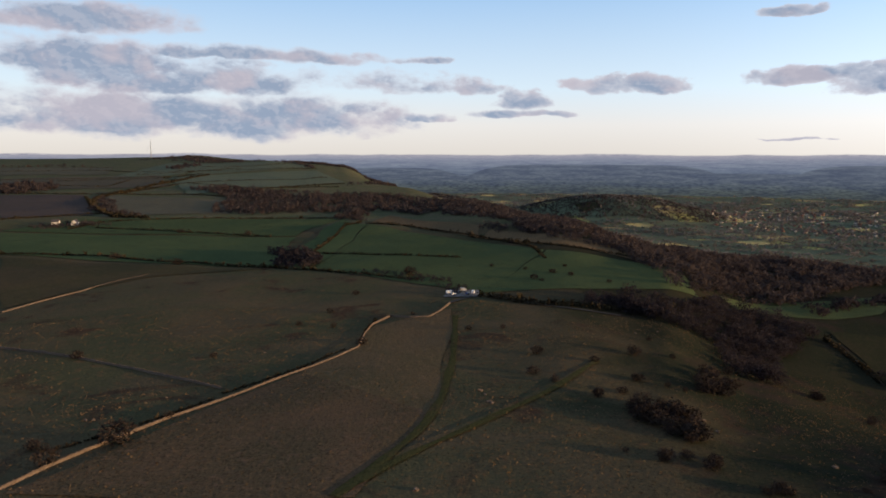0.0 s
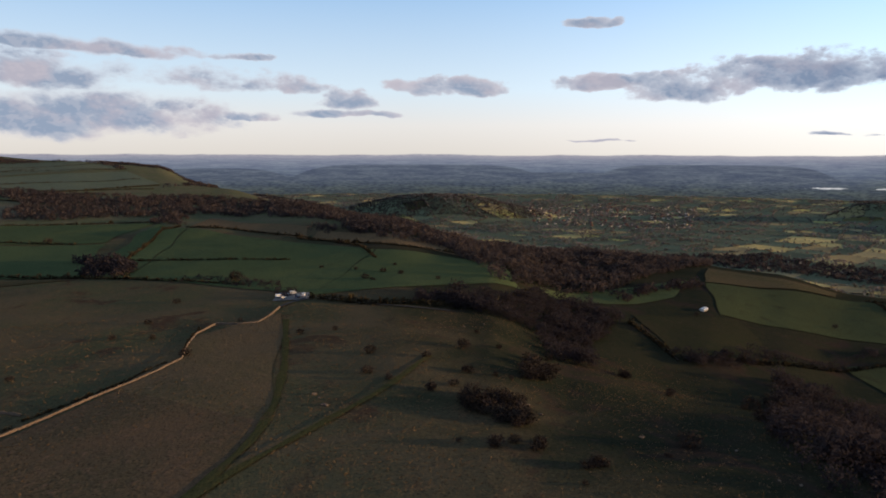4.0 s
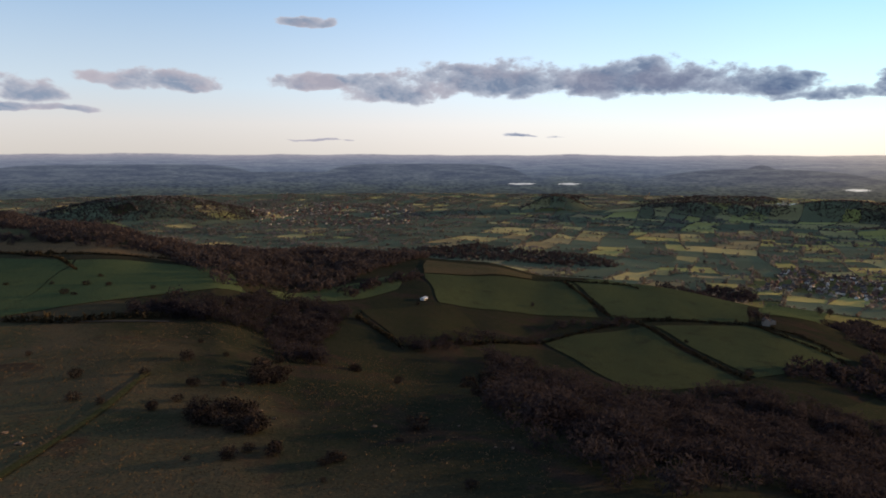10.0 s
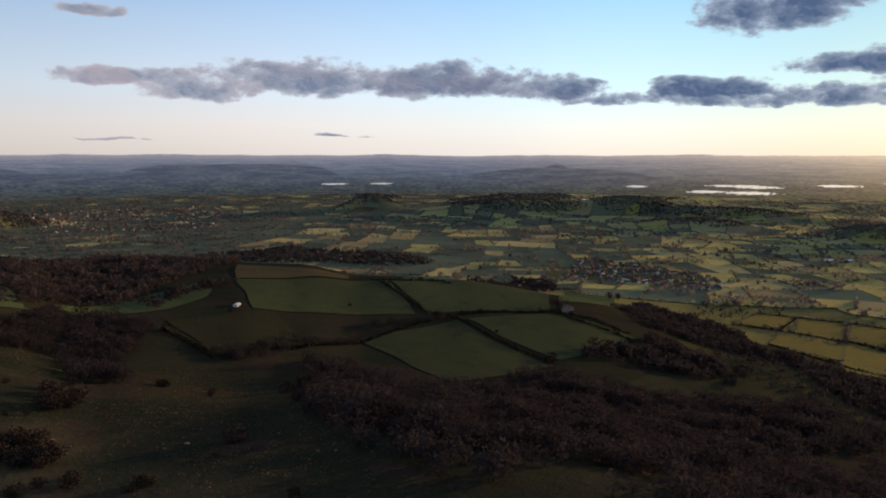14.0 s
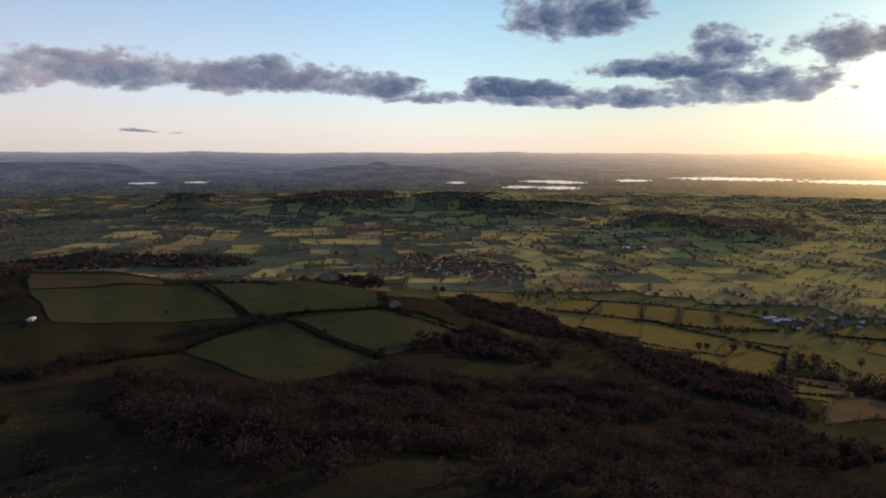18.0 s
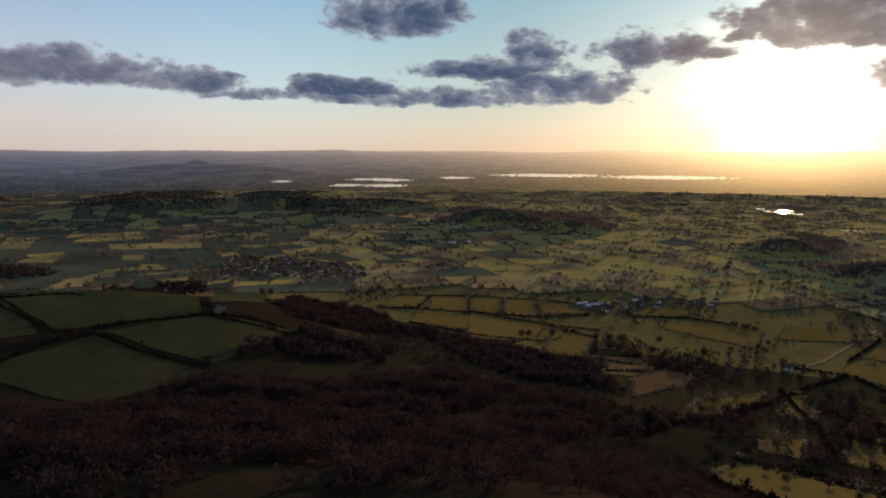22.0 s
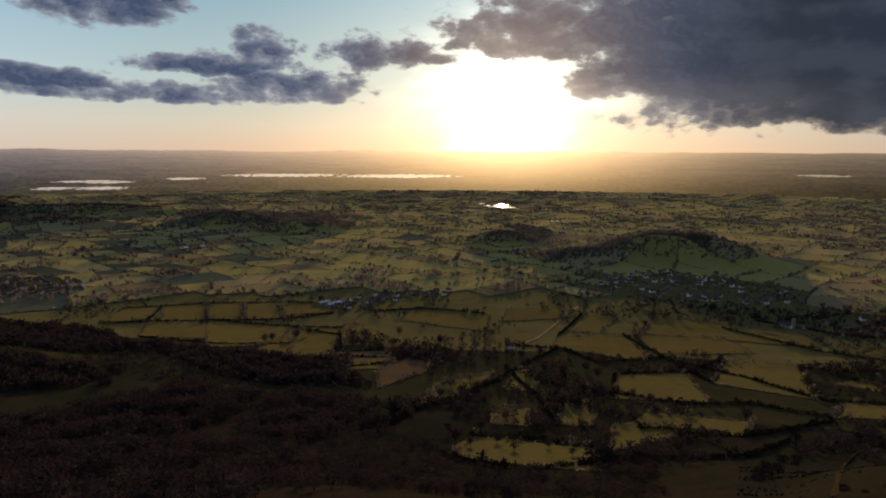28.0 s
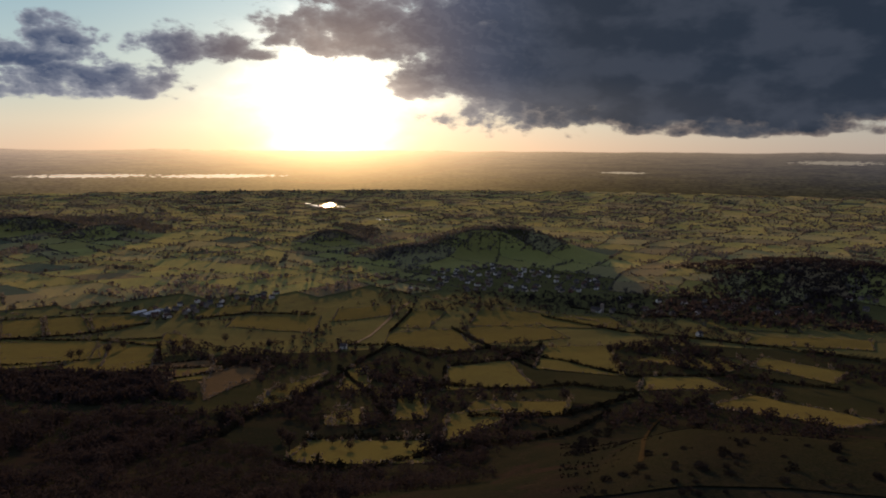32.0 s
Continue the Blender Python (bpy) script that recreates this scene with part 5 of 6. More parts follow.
bush(284, -217, 4.4)
bush(134, -198, 1.9)
bush(360, -350, 3.5)
bush(165, -132, 1.9)
bush(195, -183, 3.1)
bush(129, -204, 1.7)
bush(155, -179, 1.1)
bush(185, -224, 3.0)
bush(128, -203, 1.1)
bush(170, -198, 1.6)
bush(156, -158, 1.6)
bush(179, -156, 1.9)
bush(156, -158, 1.8)
bush(196, -228, 1.3)
bush(162, -245, 3.3)
bush(145, -157, 1.7)
bush(166, -156, 2.0)
bush(160, -214, 1.6)
bush(147, -199, 1.7)
bush(152, -163, 1.6)
bush(147, -202, 2.9)
bush(131, -221, 2.5)
bush(176, -155, 2.5)
bush(165, -178, 1.9)
bush(159, -174, 2.5)
bush(343, -368, 5.2)
bush(190, -225, 2.3)
bush(148, -153, 2.3)
bush(169, -193, 2.3)
bush(166, -253, 2.9)
bush(162, -174, 2.3)
bush(152, -178, 2.3)
bush(179, -165, 2.6)
bush(186, -192, 1.9)
bush(139, -187, 2.7)
bush(158, -167, 1.6)
bush(149, -230, 2.6)
bush(181, -216, 2.2)
bush(165, -196, 2.7)
bush(158, -183, 2.4)
bush(159, -189, 2.0)
bush(188, -238, 2.4)
bush(129, -219, 2.9)
bush(185, -182, 1.6)
bush(159, -151, 1.2)
bush(185, -248, 1.6)
bush(175, -159, 1.9)
bush(167, -201, 1.6)
bush(142, -165, 1.4)
bush(166, -138, 1.6)
bush(161, -176, 2.7)
bush(137, -175, 1.2)
bush(160, -243, 2.8)
bush(166, -168, 1.9)
bush(177, -148, 2.5)
bush(174, -199, 3.0)
bush(149, -157, 1.6)
bush(184, -194, 1.2)
bush(225, -218, 1.4)
bush(168, -202, 1.2)
bush(163, -143, 1.2)
bush(441, -465, 5.0)
bush(400, -407, 5.4)
bush(437, -475, 6.1)
bush(413, -406, 5.0)
bush(455, -490, 4.6)
bush(414, -434, 5.2)
bush(414, -397, 4.0)
bush(426, -441, 4.8)
bush(407, -419, 5.0)
bush(401, -424, 4.5)
bush(237, -74, 4.1)
bush(289, -34, 5.0)
bush(290, -116, 3.7)
bush(299, -43, 3.8)
bush(289, -73, 5.4)
bush(275, -110, 5.4)
bush(301, -34, 4.4)
bush(296, -76, 5.3)
bush(294, -92, 4.2)
bush(315, -40, 3.4)
bush(312, -108, 4.2)
bush(282, -24, 4.9)
bush(257, -65, 3.9)
bush(314, -117, 4.5)
bush(254, -64, 3.4)
bush(323, -96, 4.3)
bush(443, -21, 5.8)
bush(500, -34, 4.8)
bush(498, -12, 3.9)
bush(421, -4, 4.1)
bush(458, -13, 5.2)
bush(472, -2, 4.5)
bush(539, -71, 6.2)
bush(491, -30, 6.0)
bush(572, -128, 8.1)
bush(484, -49, 4.3)
bush(531, -45, 5.6)
bush(506, -52, 6.2)
bush(452, -11, 3.6)
bush(541, -71, 4.3)
bush(501, -31, 5.3)
bush(504, -24, 6.6)
bush(514, -66, 5.4)
bush(456, -1, 6.4)
bush(585, -97, 5.1)
bush(566, -74, 5.9)
bush(632, -130, 6.7)
bush(544, -74, 6.2)
bush(580, -111, 7.7)
bush(486, -51, 6.8)
bush(593, -82, 6.2)
bush(527, -35, 6.9)
bush(283, 323, 8.1)
bush(262, 306, 7.6)
bush(246, 285, 6.2)
bush(218, 264, 5.9)
bush(201, 233, 5.1)
bush(281, 328, 5.9)
bush(275, 326, 8.8)
bush(234, 274, 7.4)
bush(248, 308, 7.8)
bush(309, 352, 7.6)
bush(200, 231, 4.0)
bush(288, 326, 7.1)
# ---- lone trees ----
tree(725, 396, 16.5)
tree(734, 408, 14.0)
tree(738, 392, 12.5)
tree(1223, 557, 17.8)
tree(1230, 543, 17.8)
tree(672, 168, 12.9)
tree(631, 166, 10.0)
tree(506, 280, 6.9)
tree(314, 421, 7.1)
tree(509, 526, 6.1)
tree(1732, 1108, 13.5)
tree(823, 98, 14.0)
tree(997, 53, 13.4)
tree(1007, 43, 13.6)
tree(307, 30, 9.4)
tree(317, -9, 11.4)
tree(318, 3, 9.7)
tree(307, 15, 9.4)
tree(229, 37, 7.6)
tree(222, 50, 7.4)
tree(424, -97, 13.9)
tree(693, 176, 10.9)
tree(656, 175, 9.2)
tree(1056, -10, 12.4)
tree(1024, 9, 15.5)
tree(1027, -55, 12.1)
tree(347, -165, 13.7)
tree(488, -357, 13.6)
tree(536, -340, 9.8)
tree(549, -323, 9.9)
tree(566, -314, 10.0)
tree(588, -307, 10.3)
tree(595, -295, 10.3)
tree(543, -361, 10.1)
tree(689, -317, 14.2)
tree(732, -322, 13.6)
tree(706, -283, 16.9)
tree(765, -263, 15.2)
tree(839, -304, 13.6)
tree(625, -529, 18.1)
tree(700, -583, 16.9)
tree(588, -506, 14.5)
tree(468, -126, 10.2)
tree(457, -99, 10.7)
tree(402, -130, 7.5)
tree(843, -145, 13.1)
tree(1026, -145, 13.9)
tree(640, -167, 13.7)
tree(624, -147, 12.2)
tree(561, -224, 13.6)
tree(520, -203, 11.7)
tree(497, -249, 8.7)
tree(506, -265, 6.9)
tree(412, -441, 8.3)
tree(478, -47, 8.4)
tree(406, -154, 6.9)
tree(378, -159, 5.8)
tree(421, -106, 6.9)
tree(430, -127, 7.1)
tree(761, -21, 9.1)
tree(860, -55, 11.7)
tree(871, 46, 10.3)
tree(928, 60, 9.4)
tree(354, -594, 8.3)
tree(435, -669, 9.5)
tree(471, -650, 9.5)
tree(515, -600, 10.8)
tree(746, -724, 12.2)
tree(795, -726, 12.6)
# ---- settlements and single buildings: plan outlines ----
VILLAGE = [(1443, 790), (1850, 925), (1834, 783), (1799, 604), (1697, 468), (1561, 452), (1524, 596), (1522, 730)]
HAMLET = [(1278, -56), (1285, -93), (1368, -287), (1447, -321), (1448, -172), (1384, -70)]
FAR_VILLAGE = [(1359, -571), (1164, -917), (1245, -1045), (1448, -1013), (1588, -929), (1585, -760)]
EDGE_VILLAGE = [(976, -758), (866, -998), (754, -1237), (811, -1325), (948, -1121), (1089, -930)]
TOWN = [(1111, 2894), (1361, 2561), (1678, 2487), (2293, 3399), (1952, 3831), (1505, 3921)]
CAR_PARK = (13, 492)
BARN = (388, 554)
FARM = (1326, -60)
FARMHOUSE = (-528, 945)
MAST = (-1453, 3495)
CHURCH = (1003, -799)
GREENHOUSE = (2223, 352)
FARMSTEAD = (728, 387)
COTTAGE = (904, -285)
LONE_HOUSE = (760, -804)
# ---- flood water on the lowland ----
for fb, fr, fw, fd in ((106.3, 3780, 60, 34), (105.6, 3840, 38, 20), (107.1, 3740, 42, 24), (106.7, 3900, 46, 20), (104.9, 3960, 26, 14), (111.0, 3060, 38, 16), (111.9, 3160, 22, 12), (112.4, 3700, 30, 12), (63.0, 4560, 92, 46), (64.0, 4600, 60, 34)):
    ux, uy = math.sin(math.radians(fb)), math.cos(math.radians(fb))
    water([(fr * ux + sa * fw * uy + sd * fd * ux, fr * uy - sa * fw * ux + sd * fd * uy) for sa, sd in ((-1, -1), (1, -1), (1, 1), (-1, 1))])
ROCKS = [(16, 286, 1.6), (19, 272, 1.8), (18, 281, 1.0), (-8, 198, 1.5), (-136, 254, 1.2), (-133, 254, 1.0), (-132, 283, 0.8), (-115, 279, 0.8), (-25, 205, 0.9), (-13, 240, 0.7), (52, 404, 0.8), (115, 405, 1.2), (131, 414, 1.1), (104, 266, 1.3), (106, 256, 1.2), (20, 271, 1.3), (135, 227, 1.5), (164, 178, 1.0), (164, 210, 1.0), (-140, 383, 0.8), (-140, 396, 0.8), (-91, 345, 1.0), (-94, 330, 0.8), (159, 182, 0.8)]

# ---- the lowland's patchwork of small fields and hedges ----
TURN = math.radians(-62)


def lay(s, t):
    """From the patchwork's own grid to the plan, with a slow wander so that no line runs dead straight."""
    x, y = s * math.cos(TURN) - t * math.sin(TURN), s * math.sin(TURN) + t * math.cos(TURN)
    return (x + 55 * math.sin(y / 310 + 0.7) + 22 * math.sin(y / 97), y + 60 * math.sin(x / 350) + 20 * math.sin(x / 113 + 2))


e = random.Random(21)
fields_far, hedges_far, copse_spots, tree_spots = {k: [] for k in range(5)}, [], [], []


def mid_pt(a, b, t):
    return (a[0] + (b[0] - a[0]) * t, a[1] + (b[1] - a[1]) * t)


def where(quad):
    cx, cy = lay(*np.mean(quad, axis=0))
    return cx, cy, math.hypot(cx, cy), math.degrees(math.atan2(cx, cy))


def wanted(r, b, x, y):
    return -3 < b < 152 and (1480 if b > 60 else 1150) < r < 4930 and (r > 3300 or float(height(x, y)) < -140)


def hedge_between(a, b, r):
    if e.random() < 0.12:
        return
    path = [lay(*mid_pt(a, b, k / 4)) for k in range(5)]
    tall = 2.8 + r / 1200
    hedges_far.append(hedge_arrays(path, tall * e.uniform(0.7, 1.4), rng, e.uniform(0.05, 0.45), FAR_CLUMPS))
    for _ in range(e.choice((1, 2, 3, 5, 8))):
        tree_spots.append(path[e.randrange(5)])
        w = e.random()
        tree_spots.append((path[0][0] + w * (path[4][0] - path[0][0]) + e.uniform(-5, 5), path[0][1] + w * (path[4][1] - path[0][1]) + e.uniform(-5, 5)))


def parcel(quad, limit):
    """Splits a block of land until its pieces are field-sized."""
    long_a = math.dist(quad[0], quad[1]) + math.dist(quad[3], quad[2])
    long_b = math.dist(quad[0], quad[3]) + math.dist(quad[1], quad[2])
    x, y, r, b = where(quad)
    if max(long_a, long_b) / 2 > limit:
        t, u = e.uniform(0.36, 0.64), e.uniform(0.36, 0.64)
        if long_a > long_b:
            p, q = mid_pt(quad[0], quad[1], t), mid_pt(quad[3], quad[2], u)
            halves = [quad[0], p, q, quad[3]], [p, quad[1], quad[2], q]
        else:
            p, q = mid_pt(quad[0], quad[3], t), mid_pt(quad[1], quad[2], u)
            halves = [quad[0], quad[1], q, p], [p, q, quad[2], quad[3]]
        if wanted(r, b, x, y):
            hedge_between(p, q, r)
        for half in halves:
            parcel(half, e.uniform(0.85, 1.25) * limit)
        return
    if not wanted(r, b, x, y) or any(in_poly(np.array([x]), np.array([y]), v)[0] for v in (VILLAGE, HAMLET, FAR_VILLAGE, EDGE_VILLAGE)):
        return
    # golden fields sunward, greyer ones far off: glow and haze put into colour
    warm = min(1, max(0, (b - 46) / 44)) * (1 if b < 128 else 0.6)
    k = e.choices(range(5), (0.03 + 3.6 * warm * warm, 0.35 + 1.6 * warm, 0.5, 0.9 + 1.1 * warm, max(0.1, 5.5 - 5.6 * warm) if b < 128 else 0.1))[0]
    if b < 34 or r > 3900:
        k = e.choices(range(5), (0.0, 0.2, 0.35, 0.6, 6.0) if b < 34 else (0.15, 0.8, 0.6, 1.2, 4.0) if b < 62 else (1.5, 1.6, 0.9, 2.0, 0.3))[0]
    plan = [lay(*c) for c in quad]
    if e.random() < (0.24 if b < 36 else 0.12):
        n = int(abs(long_a * long_b) / 4 / 330)
        for _ in range(n):
            copse_spots.append(lay(*mid_pt(mid_pt(quad[0], quad[1], e.random()), mid_pt(quad[3], quad[2], e.random()), e.random())))
    fields_far[k].append(quad_sheet(plan, 28.0, 0.6, 1.5))


for p in range(-9, 10):
    for q in range(-11, 12):
        block = [(p * 560, q * 470), (p * 560 + 560, q * 470), (p * 560 + 560, q * 470 + 470), (p * 560, q * 470 + 470)]
        x, y, r, b = where(block)
        if r < 5300 and -14 < b < 165:
            parcel(block, e.uniform(90, 165))
            hedge_between(block[0], block[1], max(r, 1000)) if wanted(r, b, x, y) else None
            hedge_between(block[0], block[3], max(r, 1000)) if wanted(r, b, x, y) else None
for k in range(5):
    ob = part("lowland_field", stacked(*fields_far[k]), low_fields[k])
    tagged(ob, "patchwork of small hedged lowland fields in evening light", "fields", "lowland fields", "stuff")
tagged(part("lowland_hedge", stacked(*hedges_far), hazy_hedge), "network of dark overgrown hedges across the lowland", "hedge", "lowland hedges", "stuff")
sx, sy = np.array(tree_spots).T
tagged(part("lowland_tree", merged(FAR_CROWNS, on_ground(sx, sy), rng.uniform(4, 13, len(sx)), rng), hazy_hedge), "scattered leafless trees along lowland hedges", "tree", "lowland trees", "stuff")
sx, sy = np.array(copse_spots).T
tagged(part("lowland_copse", merged(FAR_CROWNS, on_ground(sx, sy), rng.uniform(6, 12, len(sx)), rng), hazy_twigs), "small leafless copses scattered over the lowland", "copse", "lowland trees", "stuff")

# woods over the lone hills of the lowland
for kb, kr, kw, kd in ((13.5, 3440, 520, 380), (45.9, 3800, 190, 170), (57.5, 3690, 430, 190), (66.5, 3740, 270, 170), (73.5, 3640, 430, 150), (84.5, 2950, 200, 110), (72.0, 3100, 240, 100), (120.5, 2080, 235, 150), (112.8, 1960, 125, 110), (145.0, 1750, 330, 220), (106.5, 2350, 100, 100), (90.0, 2700, 150, 110)):
    u, v = math.radians(kb), [k * math.pi / 6 for k in range(12)]
    wood([(kr * math.sin(u) + kw * math.cos(a) * math.cos(u) + kd * math.sin(a) * math.sin(u), kr * math.cos(u) - kw * math.cos(a) * math.sin(u) + kd * math.sin(a) * math.cos(u)) for a in v], -9.5, 8, "dark leafless wood over a lone lowland hill")

# a ragged hedge with a few trees round each field at the foot of the hill
for q in FOOT_FIELDS:
    ring = [hedge_arrays([q[k], mid_pt(q[k], q[(k + 1) % 4], 0.5), q[(k + 1) % 4]], e.uniform(1.6, 3.2), rng, 0.3, FAR_CLUMPS) for k in range(4)]
    spots = [mid_pt(q[k], q[(k + 1) % 4], e.random()) for k in (0, 1, 2, 3, 2) for _ in range(e.choice((0, 1, 2)))] or [q[2]]
    hx, hy = np.array(spots, float).T
    ring.append(merged(MID_CROWNS, on_ground(hx, hy), rng.uniform(5, 10, len(hx)), rng))
    tagged(part("hedge", stacked(*ring), hazy_hedge), "ragged leafless hedge with small trees round a meadow", "hedge", "field hedges", "structure")

# scrub and hedgerow trees thick on the ground at the foot of the hill, clear of the fields
clear = [[tuple(c) for c in q] for q in FOOT_FIELDS]
n = 7000
b_, r_ = np.radians(rng.uniform(72, 152, n)), rng.uniform(420, 1480, n)
fx, fy = r_ * np.sin(b_), r_ * np.cos(b_)
thick = np.sin(fx / 61 + 1.7 * np.sin(fy / 83)) + np.sin(fy / 47 + 1.3 * np.sin(fx / 71)) + 0.5 * np.sin((fx + fy) / 23)
keep = (thick > 0.05) & (height(fx, fy) < -85)
for q in clear:
    keep &= ~in_poly(fx, fy, q)
fx, fy = fx[keep], fy[keep]
tagged(part("hedgerow_tree", merged(MID_CROWNS, on_ground(fx, fy), rng.uniform(3.5, 10, len(fx)), rng), bare_twigs), "thick leafless hedgerow trees and scrub at the foot of the hill", "tree", "lowland trees", "stuff")

# strips of low scrub along the sheep tracks of the spur
n = 9000
b_, r_ = np.radians(rng.uniform(126, 154, n)), np.sqrt(rng.uniform(200**2, 430**2, n))
fx, fy = r_ * np.sin(b_), r_ * np.cos(b_)
keep = np.sin(height(fx, fy) / 1.6 + np.sin(fx / 21) * 2) + np.sin(fx / 33 + np.sin(fy / 27)) + rng.normal(0, 0.35, n) > 0.9
fx, fy = fx[keep], fy[keep]
tagged(part("low_scrub", merged(CLUMPS, on_ground(fx, fy), rng.uniform(0.3, 1.1, len(fx)), rng), scrub_leaf), "strips of low dark scrub along sheep tracks", "scrub", "hill tussocks", "stuff")

# tussocks of bracken and coarse grass on the near hilltop
n = 34000
b_, r_ = np.radians(rng.uniform(-36, 46, n)), np.sqrt(rng.uniform(195**2, 470**2, n))
fx, fy = r_ * np.sin(b_), r_ * np.cos(b_)
keep = np.sin(fx / 23 + np.sin(fy / 31)) + np.sin(fy / 19 + 1.5 * np.sin(fx / 27)) + rng.normal(0, 0.9, n) > -0.3
fx, fy = fx[keep], fy[keep]
tussock = [sprays(rng, 3, 0.6, 0.0, 0.8, 0.5, 0.3, 0.4) for _ in range(6)]
tagged(part("grass_tussock", merged(tussock, on_ground(fx, fy, 0.3), rng.uniform(0.35, 0.9, len(fx)), rng, rng.uniform(0.4, 0.8, len(fx))), tussock_straw), "tussocks of brown bracken and coarse grass", "grass", "hill tussocks", "stuff")

# ---- buildings ----
def box_bm(bm, lo, hi):
    v = [bm.verts.new((x, y, z)) for x in (lo[0], hi[0]) for y in (lo[1], hi[1]) for z in (lo[2], hi[2])]
    for q in ((0, 1, 3, 2), (4, 6, 7, 5), (0, 4, 5, 1), (2, 3, 7, 6), (1, 5, 7, 3), (0, 2, 6, 4)):
        bm.faces.new([v[i] for i in q])
    return bm


def boxes(*pairs):
    bm = bmesh.new()
    for lo, hi in pairs:
        box_bm(bm, lo, hi)
    return bm


def gable_roof(w, d, h, rise_, over=0.35, thick=0.22):
    """Two pitched slopes with thickness over a block w by d."""
    bm = bmesh.new()
    x, y = w / 2 + over, d / 2 + over
    eave = h - over * rise_ / (d / 2)
    prof = [(-y, eave), (0, h + rise_), (y, eave), (y, eave + thick), (0, h + rise_ + thick), (-y, eave + thick)]
    a = [bm.verts.new((-x, p, q)) for p, q in prof]
    b = [bm.verts.new((x, p, q)) for p, q in prof]
    for i in range(6):
        j = (i + 1) % 6
        bm.faces.new((a[i], a[j], b[j], b[i]))
    bm.faces.new((a[0], a[5], a[4], a[1]))
    bm.faces.new((a[1], a[4], a[3], a[2]))
    bm.faces.new((b[0], b[1], b[4], b[5]))
    bm.faces.new((b[1], b[2], b[3], b[4]))
    return bm


def gable_walls(w, d, h, rise_):
    bm = bmesh.new()
    prof = [(-d / 2, -1.5), (d / 2, -1.5), (d / 2, h), (0, h + rise_), (-d / 2, h)]
    a = [bm.verts.new((-w / 2, p, q)) for p, q in prof]
    b = [bm.verts.new((w / 2, p, q)) for p, q in prof]
    bm.faces.new(a)
    bm.faces.new(b[::-1])
    for i in range(5):
        j = (i + 1) % 5
        bm.faces.new((a[i], b[i], b[j], a[j]))
    bmesh.ops.recalc_face_normals(bm, faces=bm.faces)
    return bm


def house(w, d, h, wall_mat, roof_mat, label):
    ob = tagged(new("house"), label, "house", "village houses")
    rise_ = d * 0.42
    part("wall", gable_walls(w, d, h, rise_), wall_mat, ob)
    part("roof", gable_roof(w, d, h, rise_), roof_mat, ob)
    part("chimney", boxes(((w / 2 - 1.1, -0.4, h + rise_ - 0.9), (w / 2 - 0.2, 0.4, h + rise_ + 1.1))), brick_red, ob)
    for side in (-1, 1):
        for fx in (-0.3, 0.3):
            for fz in (0.28, 0.72):
                y = side * d / 2
                win = part("window", boxes(((fx * w - 0.6, min(y, y + side * 0.05), h * fz - 0.55), (fx * w + 0.6, max(y, y + side * 0.05), h * fz + 0.55))), pane, ob)
                part("sill", boxes(((fx * w - 0.7, min(y, y + side * 0.14), h * fz - 0.68), (fx * w + 0.7, max(y, y + side * 0.14), h * fz - 0.58))), render_white, win)
    part("door", boxes(((-0.5, -d / 2 - 0.06, 0), (0.5, -d / 2, 2.05))), dark_paint, ob)
    return ob


def shed(w, d, h, wall_mat, roof_mat, label, name="barn"):
    ob = tagged(new(name), label, "barn", "farm buildings")
    rise_ = d * 0.16
    part("wall", gable_walls(w, d, h, rise_), wall_mat, ob)
    part("roof", gable_roof(w, d, h, rise_, 0.5), roof_mat, ob)
    part("door", boxes(((-2.2, -d / 2 - 0.08, 0), (2.2, -d / 2, h * 0.85))), dark_paint, ob)
    for k in range(int(w / 5)):
        part("rooflight", boxes(((-w / 2 + 2 + 5 * k, -d * 0.3, h + rise_ * 0.4 + 0.28), (-w / 2 + 3.2 + 5 * k, -d * 0.12, h + rise_ * 0.4 + 0.62))), pane, ob)
    return ob


def stand(ob, x, y, turn_deg, sink=0.0):
    ob.matrix_world = pose(x, y, float(height(x, y)) - sink, 0, 0, turn_deg)
    return ob


def scatter_in(poly, n, apart, e):
    """Spots inside a plan outline, no closer than `apart`."""
    p = np.array(poly, float)
    lo, hi = p.min(0), p.max(0)
    got = []
    for _ in range(n * 60):
        x, y = e.uniform(lo[0], hi[0]), e.uniform(lo[1], hi[1])
        if in_poly(np.array([x]), np.array([y]), poly)[0] and all((x - a) ** 2 + (y - b) ** 2 > apart**2 for a, b in got):
            got.append((x, y))
            if len(got) == n:
                break
    return got


KINDS = [(9, 7.5, 5.0, render_white, slate, "white rendered house with a grey slate roof"), (11, 7.5, 5.2, stone_wall_mat, tile_red, "grey stone house with a red tiled roof"),
         (8.5, 7, 5.0, brick_red, tile_red, "red brick house with a tiled roof"), (13, 7, 4.6, render_white, tile_red, "long white cottage with a red tiled roof"),
         (10, 8, 5.4, stone_wall_mat, slate, "stone house with a slate roof"), (15, 8, 3.2, render_cream, slate, "low cream bungalow with a slate roof")]
HOUSES = [stand(house(*k), VILLAGE[0][0] + 25 * i, VILLAGE[0][1] - 8, 20 * i) for i, k in enumerate(KINDS)]
e = random.Random(5)
